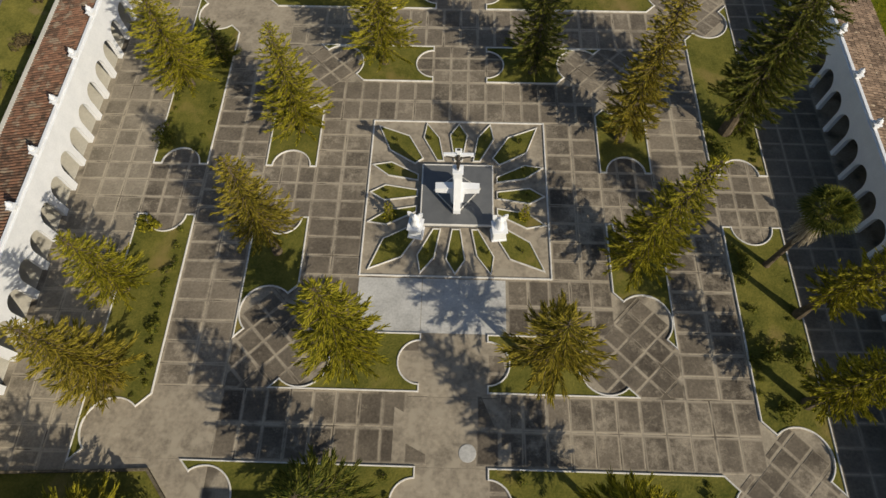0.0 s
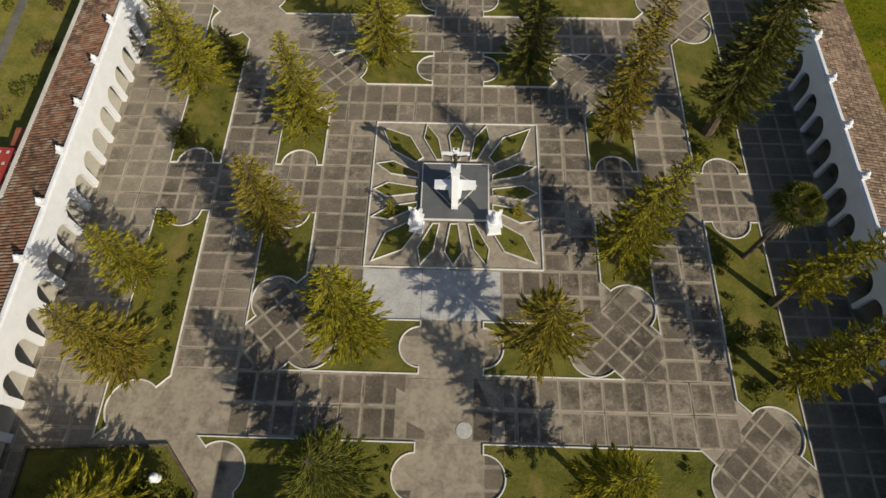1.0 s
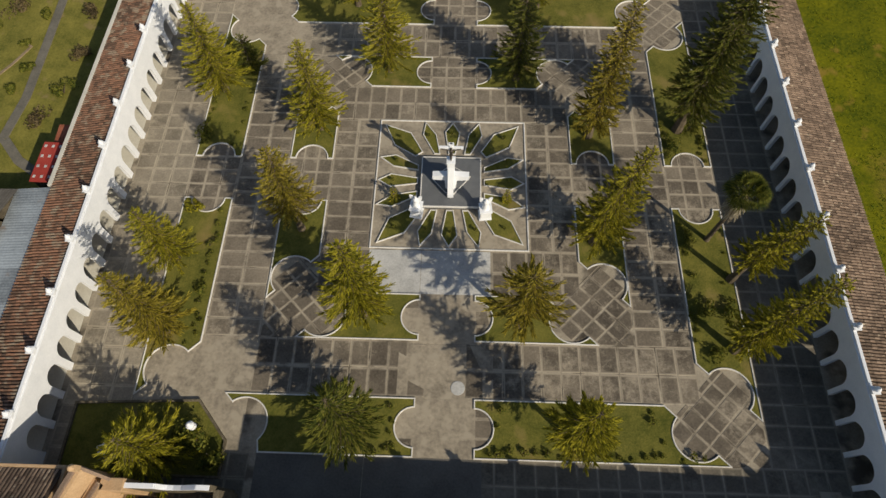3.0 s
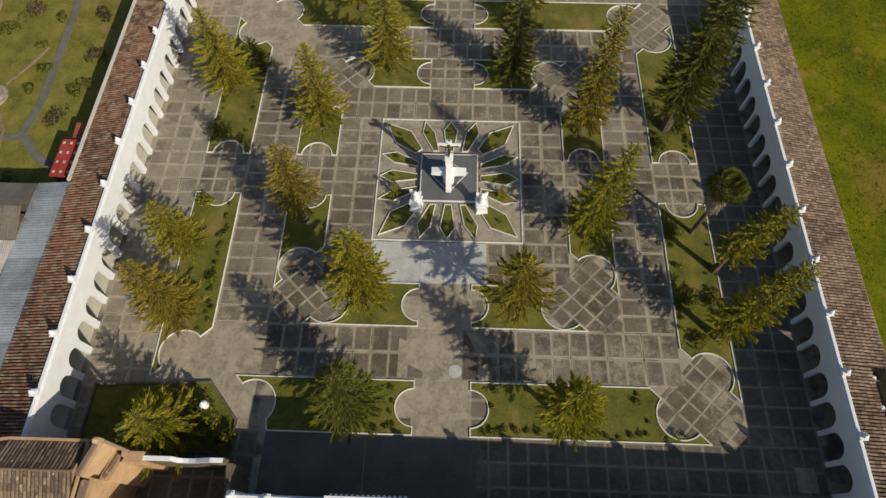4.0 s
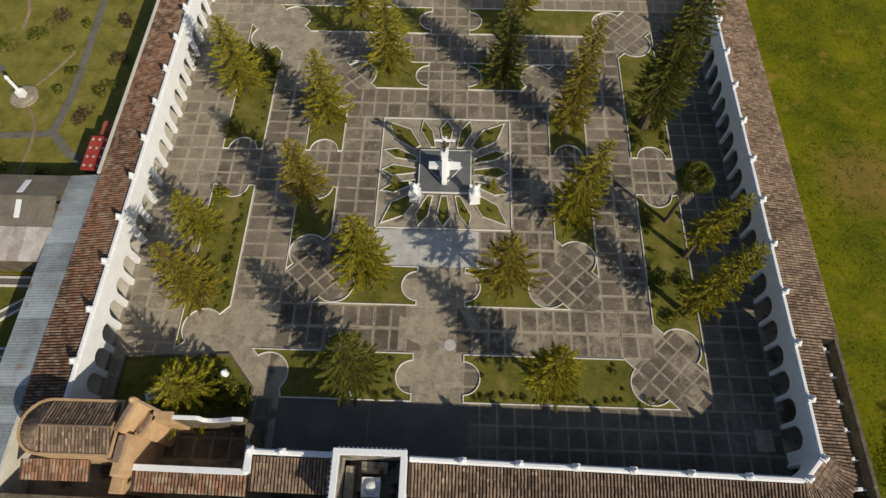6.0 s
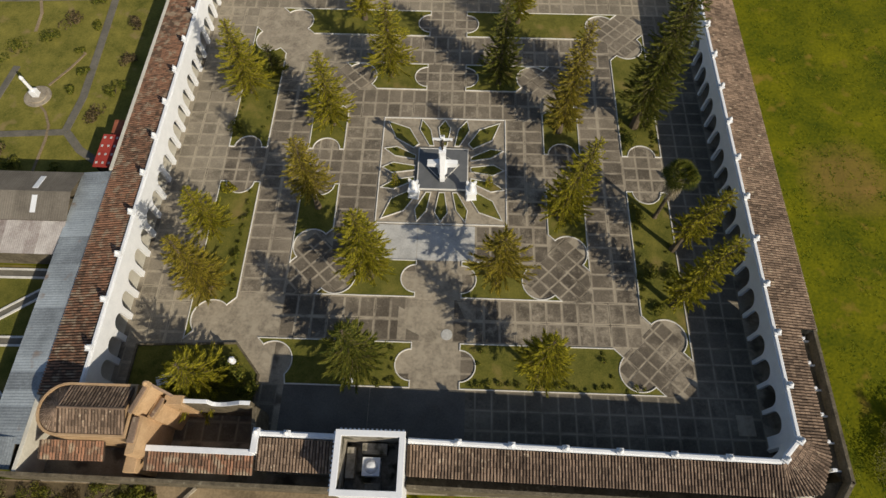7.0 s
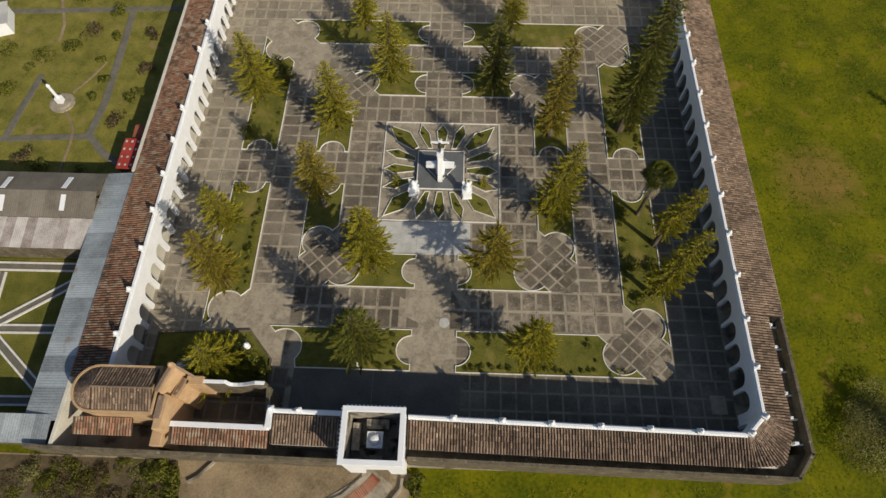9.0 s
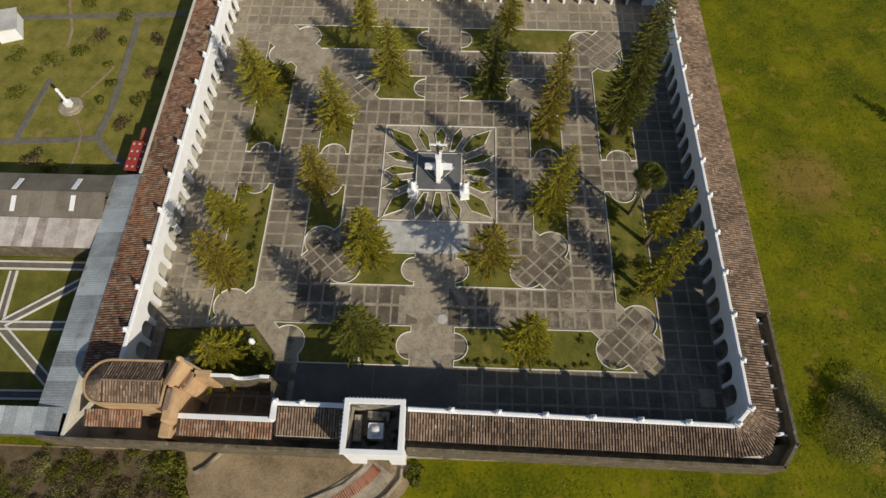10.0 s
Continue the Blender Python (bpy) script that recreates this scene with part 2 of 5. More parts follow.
def lathe(bm, profile, seg=16, m=None):
    """A turned solid from (radius, z) pairs."""
    rings = []
    for r, z in profile:
        rings.append([bm.verts.new((r * math.cos(2 * math.pi * k / seg), r * math.sin(2 * math.pi * k / seg), z)) for k in range(seg)])
    for a, b in zip(rings, rings[1:]):
        for k in range(seg):
            bm.faces.new((a[k], a[(k + 1) % seg], b[(k + 1) % seg], b[k]))
    bm.faces.new(rings[-1])
    bm.faces.new(rings[0][::-1])
    if m is not None:
        bmesh.ops.transform(bm, matrix=m, verts=[v for g in rings for v in g])
    return bm


def prism(bm, pts, z0, z1):
    """A flat solid from a plan outline."""
    lo = [bm.verts.new((p[0], p[1], z0)) for p in pts]
    hi = [bm.verts.new((p[0], p[1], z1)) for p in pts]
    k = len(pts)
    for i in range(k):
        bm.faces.new((lo[i], lo[(i + 1) % k], hi[(i + 1) % k], hi[i]))
    bm.faces.new(hi)
    bm.faces.new(lo[::-1])
    return bm


def area_of(pts):
    return sum(a[0] * b[1] - b[0] * a[1] for a, b in zip(pts, pts[1:] + pts[:1])) / 2


def inset(pts, w):
    """The outline moved inwards by w (outline counter-clockwise)."""
    out = []
    k = len(pts)
    for i in range(k):
        p0, p, p1 = Vector(pts[i - 1]), Vector(pts[i]), Vector(pts[(i + 1) % k])
        a, b = (p - p0).normalized(), (p1 - p).normalized()
        na, nb = Vector((-a.y, a.x)), Vector((-b.y, b.x))
        s = na + nb
        s = s / max(0.35, s.length_squared / 2)
        out.append(tuple(p + s * w))
    return out


def kerb_bm(pts, w, z0, z1):
    inner = inset(pts, w)
    bm = bmesh.new()
    k = len(pts)
    e = 0.025
    oo, ii = inset(pts, e), inset(pts, w - e)
    rows = [[bm.verts.new((*p, z)) for p in ring] for ring, z in ((pts, z0), (pts, z1 - e), (oo, z1), (ii, z1), (inner, z1 - e), (inner, z0))]
    for a, b in zip(rows, rows[1:]):
        for i in range(k):
            bm.faces.new((a[i], a[(i + 1) % k], b[(i + 1) % k], b[i]))
    return bm


def bed(pts, label, group, z=0.0, w=0.115, h=0.15, material=None, kerb_material=None):
    if area_of(pts) < 0:
        pts = pts[::-1]
    ob = thing("planting_bed", label, "planting bed", group=group, z=z)
    part("kerb", (kerb_bm(pts, w, -0.02, h), kerb_material or KERB), ob, "low worn masonry kerb" if kerb_material else "white-painted concrete kerb")
    inner = inset(pts, w * 0.5)
    me = mesh_of("lawn", [(*p, 0.07) for p in inner], [tuple(range(len(inner)))], material or LAWN)
    part("lawn", me, ob, "short olive-green grass")
    return ob


# ---- ground ----
def ground_sheet(name, x0, x1, y0, y1, z, material, label, category, n=24, amp=0.0):
    vs, fs = [], []
    for j in range(n + 1):
        for i in range(n + 1):
            x, y = x0 + (x1 - x0) * i / n, y0 + (y1 - y0) * j / n
            vs.append((x, y, z + amp * noise.noise((x * 0.05, y * 0.05, 0))))
    for j in range(n):
        for i in range(n):
            a = j * (n + 1) + i
            fs.append((a, a + 1, a + n + 2, a + n + 1))
    ob = new(name, mesh_of(name, vs, fs, material))
    return tagged(ob, label, category, kind="structure")


ground_sheet("ground", -2400, 2400, -2400, 2400, -0.35, MEADOW, "wide green meadow with dry brown patches", "meadow", 16)

# ---- courtyard plan ----
A1, B1, A2, B2 = 12.35, 16.85, 21.92, 26.8
GAP, STAR, WALL = 2.5, 7.72, 32.8


def arc(cx, cy, r, a0, a1, n=14):
    return [(cx + r * math.cos(a0 + (a1 - a0) * k / n), cy + r * math.sin(a0 + (a1 - a0) * k / n)) for k in range(n + 1)]


def ring_bed_outline(a, b, cut, notch=1.62, round_r=2.05):
    """One bed of a ring, on its front side, right half: notched at the axis path, bitten at the diagonal path."""
    mid = (a + b) / 2
    pts = [(GAP, -a), (a - cut, -a)]
    mx, my = (a + b) / 2 - cut, -mid
    pts += [(mx + round_r * math.cos(t), my + round_r * math.sin(t)) for t in [radians(135 + 180 * k / 18) for k in range(19)]]
    pts += [(b - cut, -b), (GAP, -b)]
    pts += [(GAP + notch * math.cos(t), -mid + notch * math.sin(t)) for t in [radians(-90 + 180 * k / 16) for k in range(17)]]
    return pts


def turned(pts, k, mirror):
    out = []
    for x, y in pts:
        if mirror:
            x = -x
        for _ in range(k):
            x, y = -y, x
        out.append((x, y))
    return out


for ring, (ra, rb) in enumerate(((A1, B1), (A2, B2))):
    for k in range(4):
        for mirror in (False, True):
            if ring == 1 and k == 0 and mirror:
                continue
            cut = 3.22 if k in (0, 2) else 3.68
            if k == 3 and ring == 1 and not mirror:
                cut = 4.4
            bed(turned(ring_bed_outline(ra, rb, cut), k, mirror),
                "grassy bed with white kerb and curved notched ends", "beds round the courtyard")
pts = [(-GAP, -A2), (-18.95, -A2), (-18.1, -22.8)] + arc(-16.95, -24.35, 2.0, radians(122), radians(-45), 18) + [(-15.35, -B2), (-GAP, -B2)]
pts += [(-GAP - 1.62 * math.cos(t), -24.36 + 1.62 * math.sin(t)) for t in [radians(-90 + 180 * k / 16) for k in range(17)]]
bed(pts, "grassy bed with white kerb beside the paved corner", "beds round the courtyard")


# ---- arcades, roofs ----
def tile_roof(parent, p0, p1, n, w, z_in, z_out, material, pitch=0.29, tile=0.46, seed=1):
    """Rows of half-round clay tiles running down from the line p0-p1, along n."""
    rng = random.Random(seed)
    d = Vector((p1[0] - p0[0], p1[1] - p0[1], 0))
    length = d.length
    d.normalize()
    n = Vector((n[0], n[1], 0)).normalized()
    vs, fs = [], []
    rows = int(length / pitch)
    count = max(2, int(w / tile))
    base = Vector((p0[0], p0[1], 0))
    fall = (z_out - z_in) / w
    for r in range(rows):
        s = (r + 0.5) * pitch
        for c in range(count):
            a, b = c * w / count - 0.03, (c + 1) * w / count + 0.04
            jit = rng.uniform(-0.02, 0.02)
            lift = rng.uniform(0, 0.02)
            i0 = len(vs)
            for q, zz in ((a, 0.035), (b, 0.0)):
                for ang, rad in ((180, 0.095), (125, 0.1), (55, 0.1), (0, 0.095)):
                    u = s + jit + rad * math.cos(radians(ang))
                    h = z_in + fall * q + zz + lift + rad * math.sin(radians(ang)) * 1.25
                    v = base + d * u + n * q
                    vs.append((v.x, v.y, h))
            for k in range(3):
                fs.append((i0 + k, i0 + k + 1, i0 + 5 + k, i0 + 4 + k))
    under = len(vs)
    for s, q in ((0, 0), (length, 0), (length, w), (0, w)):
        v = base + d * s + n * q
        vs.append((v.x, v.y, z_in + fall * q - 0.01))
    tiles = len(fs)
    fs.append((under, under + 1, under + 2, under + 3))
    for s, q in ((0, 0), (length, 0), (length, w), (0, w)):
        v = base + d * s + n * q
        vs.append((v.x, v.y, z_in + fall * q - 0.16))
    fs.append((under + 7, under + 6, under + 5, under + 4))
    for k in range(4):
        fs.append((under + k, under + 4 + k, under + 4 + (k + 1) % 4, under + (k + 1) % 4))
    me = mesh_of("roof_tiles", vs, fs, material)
    # The sheet under the tiles takes the dark channel colour as painted shading.
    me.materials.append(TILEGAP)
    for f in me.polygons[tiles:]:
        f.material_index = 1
    return part("roof_tiles", me, parent, "weathered brown clay barrel tiles", "stuff")


def fan_roof(parent, inner, outer, z_in, z_out, material, rows, tile=0.46, seed=1):
    """Rows of clay tiles fanning out from one line to a longer one, round a corner."""
    rng = random.Random(seed)

    def along(line, u):
        lens = [math.dist(a, b) for a, b in zip(line, line[1:])]
        d = u * sum(lens)
        for (a, b), ln in zip(zip(line, line[1:]), lens):
            if d <= ln + 1e-6:
                return Vector(a).lerp(Vector(b), d / ln)
            d -= ln
        return Vector(line[-1])

    vs, fs = [], []
    for r in range(rows):
        a, b = along(inner, (r + 0.5) / rows), along(outer, (r + 0.5) / rows)
        d = b - a
        length = d.length
        d.normalize()
        side = Vector((-d.y, d.x))
        count = max(2, int(length / tile))
        lift = rng.uniform(0, 0.02)
        for c in range(count):
            i = len(vs)
            jit = rng.uniform(-0.02, 0.02)
            for q, up in ((c / count - 0.006, 0.035), ((c + 1) / count + 0.008, 0.0)):
                p = a + d * length * q
                for ang, rad in ((180, 0.1), (125, 0.105), (55, 0.105), (0, 0.1)):
                    w = p + side * (jit + rad * math.cos(radians(ang)))
                    vs.append((w.x, w.y, z_in + (z_out - z_in) * q + up + lift + rad * 1.2 * math.sin(radians(ang))))
            for k in range(3):
                fs.append((i + k, i + k + 1, i + 5 + k, i + 4 + k))
    tiles = len(fs)
    n = 12
    i = len(vs)
    for k in range(n + 1):
        for line, z in ((inner, z_in), (outer, z_out)):
            p = along(line, k / n)
            vs.append((p.x, p.y, z - 0.012))
    for k in range(n):
        fs.append((i + 2 * k, i + 2 * k + 1, i + 2 * k + 3, i + 2 * k + 2))
    me = mesh_of("roof_tiles", vs, fs, material)
    me.materials.append(TILEGAP)
    for f in me.polygons[tiles:]:
        f.material_index = 1
    return part("roof_tiles", me, parent, "fanned brown clay tiles with pale lichen", "stuff")


FINIAL = None


def finial_mesh():
    bm = bmesh.new()
    box(bm, -0.24, 0.24, -0.24, 0.24, 0, 0.3, 0.03)
    box(bm, -0.32, 0.32, -0.32, 0.32, 0.3, 0.38, 0.02)
    lathe(bm, [(0.1, 0.38), (0.22, 0.5), (0.26, 0.62), (0.2, 0.76), (0.08, 0.86), (0.05, 0.98), (0.01, 1.05)], 10)
    me = bpy.data.meshes.new("finial")
    bm.to_mesh(me)
    bm.free()
    me.materials.append(WHITE)
    return me


def arcade(name, p0, p1, out, bay, first, finials, label, height=4.95, opening=2.14, spring=2.05, thick=0.36):
    """A limewashed wall on piers and round arches from p0 to p1; out points away from the courtyard. first: where the first bay starts."""
    d = Vector((p1[0] - p0[0], p1[1] - p0[1], 0))
    length = d.length
    d.normalize()
    o = Vector((out[0], out[1], 0)).normalized()
    base = Vector((p0[0], p0[1], 0))
    m = Matrix(((d.x, o.x, 0, base.x), (d.y, o.y, 0, base.y), (0, 0, 1, 0), (0, 0, 0, 1)))
    ob = thing(name, label, "arcade wall", kind="structure")
    vs, fs = [], []

    def quad(*c):
        i = len(vs)
        vs.extend(m @ Vector(p) for p in c)
        fs.append(tuple(range(i, i + len(c))))

    r = opening / 2
    s = first
    if first > 0.01:
        for y in (0, thick):
            quad((0, y, 0), (first, y, 0), (first, y, height), (0, y, height))
    while s + bay <= length + 0.01:
        c = s + bay / 2
        for y in (0, thick):
            quad((s, y, 0), (c - r, y, 0), (c - r, y, height), (s, y, height))
            quad((c + r, y, 0), (s + bay, y, 0), (s + bay, y, height), (c + r, y, height))
        ring = [(c - r * math.cos(math.pi * k / 12), spring + r * 1.08 * math.sin(math.pi * k / 12)) for k in range(13)]
        for a, b in zip(ring, ring[1:]):
            for y in (0, thick):
                quad((a[0], y, a[1]), (b[0], y, b[1]), (b[0], y, height), (a[0], y, height))
            quad((a[0], 0, a[1]), (a[0], thick, a[1]), (b[0], thick, b[1]), (b[0], 0, b[1]))
        for x in (c - r, c + r):
            quad((x, 0, 0), (x, thick, 0), (x, thick, spring), (x, 0, spring))
        s += bay
    if s < length - 0.01:
        for y in (0, thick):
            quad((s, y, 0), (length, y, 0), (length, y, height), (s, y, height))
    for x in (0, length):
        quad((x, 0, 0), (x, thick, 0), (x, thick, height), (x, 0, height))
    part("wall_face", mesh_of("wall_face", vs, fs, WHITE), ob, "limewashed masonry arches")
    bm = bmesh.new()
    box(bm, 0, length, -0.1, thick + 0.05, height, height + 0.14, 0.03)
    box(bm, 0, length, 0.02, thick - 0.07, height + 0.14, height + 0.3, 0.03)
    bmesh.ops.transform(bm, matrix=m, verts=bm.verts)
    part("coping", (bm, WHITE), ob, "white moulded coping")
    global FINIAL
    FINIAL = FINIAL or finial_mesh()
    for f in finials:
        v = m @ Vector((f, thick / 2, height + 0.3))
        q = part("finial", FINIAL, ob)
        q.matrix_basis = Matrix.Translation(v) @ pose(0, 0, 0, 0, 0, math.degrees(math.atan2(d.y, d.x)))
    return ob


def slab_wall(name, p0, p1, thick, height, material, label, z0=-0.4, coping=None):
    d = Vector((p1[0] - p0[0], p1[1] - p0[1], 0))
    a = math.degrees(math.atan2(d.y, d.x))
    ob = thing(name, label, "wall", p0[0], p0[1], 0, a, kind="structure")
    bm = bmesh.new()
    box(bm, 0, d.length, -thick / 2, thick / 2, z0, height, 0.03)
    part("wall_body", (bm, material), ob)
    if coping:
        bm = bmesh.new()
        box(bm, 0, d.length, -thick / 2 - 0.1, thick / 2 + 0.1, height, height + 0.12, 0.03)
        part("coping", (bm, coping), ob)
    return ob


def spaced(start, step, lo, hi):
    out = []
    k = math.ceil((lo - start) / step)
    while start + k * step <= hi:
        out.append(start + k * step)
        k += 1
    return out


SE1, SE2 = (31.1, -33.15), (32.85, -31.4)
east = arcade("wall_east", SE2, (32.85, 33.0), (1, 0), 2.555, 0.75, [y + 31.4 for y in spaced(-26.6, 5.11, -31.0, 33)],
              "long white arcaded cloister wall with coping and finials")
west = arcade("wall_west", (-32.8, 33.0), (-32.8, -29.5), (-1, 0), 2.5, 0.6, [33.0 - y for y in spaced(4.75, 5.0, -28, 33)],
              "long sunlit white arcaded cloister wall with finials", opening=1.86, spring=1.95)
north = arcade("wall_north", (-32.8, 32.7), (32.85, 32.7), (0, 1), 2.5, 1.5, [1.5 + 5 * k for k in range(13)],
               "white arcaded cloister wall across the courtyard's end")
south = arcade("wall_south", SE1, (-2.0, -32.5), (0, -1), 2.4, 0.9, [31.1 - x for x in spaced(2.47, 4.78, 0, 30)],
               "white arcaded cloister wall beside the gate tower")
corner = arcade("wall_southeast", (32.95, -31.3), (31.0, -33.25), (1, -1), 2.7, 0.03, [0.2, 2.5], "short white chamfered corner wall with one arch", opening=1.7)
CORNER_DECK = [(33.3, -31.3), (36.0, -31.2), (36.0, -32.9), (34.2, -35.9), (31.0, -36.2), (31.0, -33.6)]
south_b = arcade("wall_southwest", (-8.2, -32.4), (-15.75, -32.3), (0, -1), 2.4, 0.2, [4.65, 7.4], "white cloister wall between gate tower and chapel")
south_r = slab_wall("wall_return", (-15.75, -32.0), (-15.75, -34.2), 0.4, 5.1, WHITE, "short white return wall", coping=WHITE)
south_c = slab_wall("wall_chapel_court", (-15.75, -34.15), (-25.5, -34.05), 0.32, 4.9, WHITE, "white parapet wall beside the chapel", coping=WHITE)

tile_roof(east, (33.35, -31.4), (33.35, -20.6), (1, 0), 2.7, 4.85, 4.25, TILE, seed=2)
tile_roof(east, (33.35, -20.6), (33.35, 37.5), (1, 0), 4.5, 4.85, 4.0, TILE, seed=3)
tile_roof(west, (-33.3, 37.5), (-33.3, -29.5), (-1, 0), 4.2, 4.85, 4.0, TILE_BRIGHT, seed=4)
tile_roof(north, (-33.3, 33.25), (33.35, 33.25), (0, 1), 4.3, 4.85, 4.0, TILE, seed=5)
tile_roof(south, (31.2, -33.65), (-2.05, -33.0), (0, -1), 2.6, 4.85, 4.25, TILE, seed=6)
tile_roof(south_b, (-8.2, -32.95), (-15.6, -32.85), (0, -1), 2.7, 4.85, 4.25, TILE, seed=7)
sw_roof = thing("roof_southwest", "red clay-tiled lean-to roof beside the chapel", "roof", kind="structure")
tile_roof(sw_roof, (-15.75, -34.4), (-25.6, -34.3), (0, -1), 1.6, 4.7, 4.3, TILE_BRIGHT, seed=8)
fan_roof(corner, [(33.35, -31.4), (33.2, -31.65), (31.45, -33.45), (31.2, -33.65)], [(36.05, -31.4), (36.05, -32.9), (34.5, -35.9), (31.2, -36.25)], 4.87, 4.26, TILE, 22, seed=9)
bm = bmesh.new()
prism(bm, CORNER_DECK, 3.9, 4.2)
part("corner_deck", (bm, OLDWALL), corner)

# closing walls behind the corridors
slab_wall("wall_outer_east", (37.75, -20.7), (37.75, 37.5), 0.4, 3.9, CREAM, "old plastered outer wall of the cloister")
slab_wall("wall_outer_southeast", (37.55, -20.7), (37.55, -34.9), 0.35, 4.2, OLDWALL, "weathered outer parapet wall")
slab_wall("wall_outer_corner", (37.6, -34.7), (35.7, -37.1), 0.35, 4.2, OLDWALL, "weathered chamfered outer parapet wall")
slab_wall("wall_outer_south", (35.9, -37.1), (-2.0, -36.45), 0.35, 4.2, OLDWALL, "weathered outer parapet wall with mossy top")
slab_wall("wall_outer_southwest", (-8.2, -36.9), (-40.0, -36.5), 0.35, 4.1, OLDWALL, "weathered outer parapet wall with mossy top")
slab_wall("wall_outer_northwest", (-37.75, -4.0), (-37.75, 37.5), 0.42, 4.1, CREAM, "old plastered outer wall with a pale worn top")
slab_wall("wall_outer_west", (-37.4, -36.5), (-37.4, -4.0), 0.4, 3.95, CREAM, "old plastered outer wall of the cloister")
slab_wall("wall_outer_north", (-37.4, 37.5), (37.75, 37.5), 0.4, 3.95, CREAM, "old plastered outer wall of the cloister")


slab_wall("wall_inner_east", (35.85, -20.6), (35.85, -32.7), 0.3, 4.05, CREAM, "plastered back wall of the corridor")
slab_wall("wall_inner_corner", (35.9, -32.6), (33.7, -36.1), 0.3, 4.05, CREAM, "plastered back wall of the corridor corner")
slab_wall("wall_inner_south", (33.9, -36.0), (-2.05, -35.35), 0.3, 4.05, CREAM, "plastered back wall of the corridor")
slab_wall("wall_inner_southwest", (-8.2, -35.4), (-15.7, -35.3), 0.3, 4.05, CREAM, "plastered back wall of the corridor")


def gutter(name, pts, z, label):
    bm = bmesh.new()
    prism(bm, pts, z - 0.15, z)
    ob = thing(name, label, "gutter roof", kind="structure")
    part("deck", (bm, OLDWALL), ob)
    return ob


gutter("gutter_east", [(36.0, -20.7), (36.0, -32.5), (37.4, -34.6), (37.4, -20.7)], 2.9, "dark mossy gutter behind the roof")
gutter("gutter_south", [(33.4, -36.0), (34.9, -34.9), (37.4, -34.6), (35.7, -36.95), (-2.0, -36.3), (-2.0, -35.5)], 2.9, "dark mossy gutter behind the roof")
for k in range(6):
    bm = bmesh.new()
    box(bm, 36.0, 36.45, -0.14, 0.14, 2.9, 4.12, 0.04)
    box(bm, 36.45, 37.35, -0.08, 0.08, 2.9, 3.2, 0.03)
    ob = thing("gutter_rib", "small white masonry rib across the gutter", "rib", 0, -21.5 - 2.45 * k, 0, group="gutter ribs", kind="structure")
    part("rib_body", (bm, WHITE), ob)

# courtyard floor and corridor floors
bm = bmesh.new()
box(bm, -37.2, 37.5, -36.8, 37.3, -0.4, 0.002)
pavement = tagged(new("pavement"), "courtyard paved with large worn slabs and pale joints", "pavement", kind="structure")
part("mortar_bed", (bm, MORTAR), pavement, "pale mortar under the slabs")


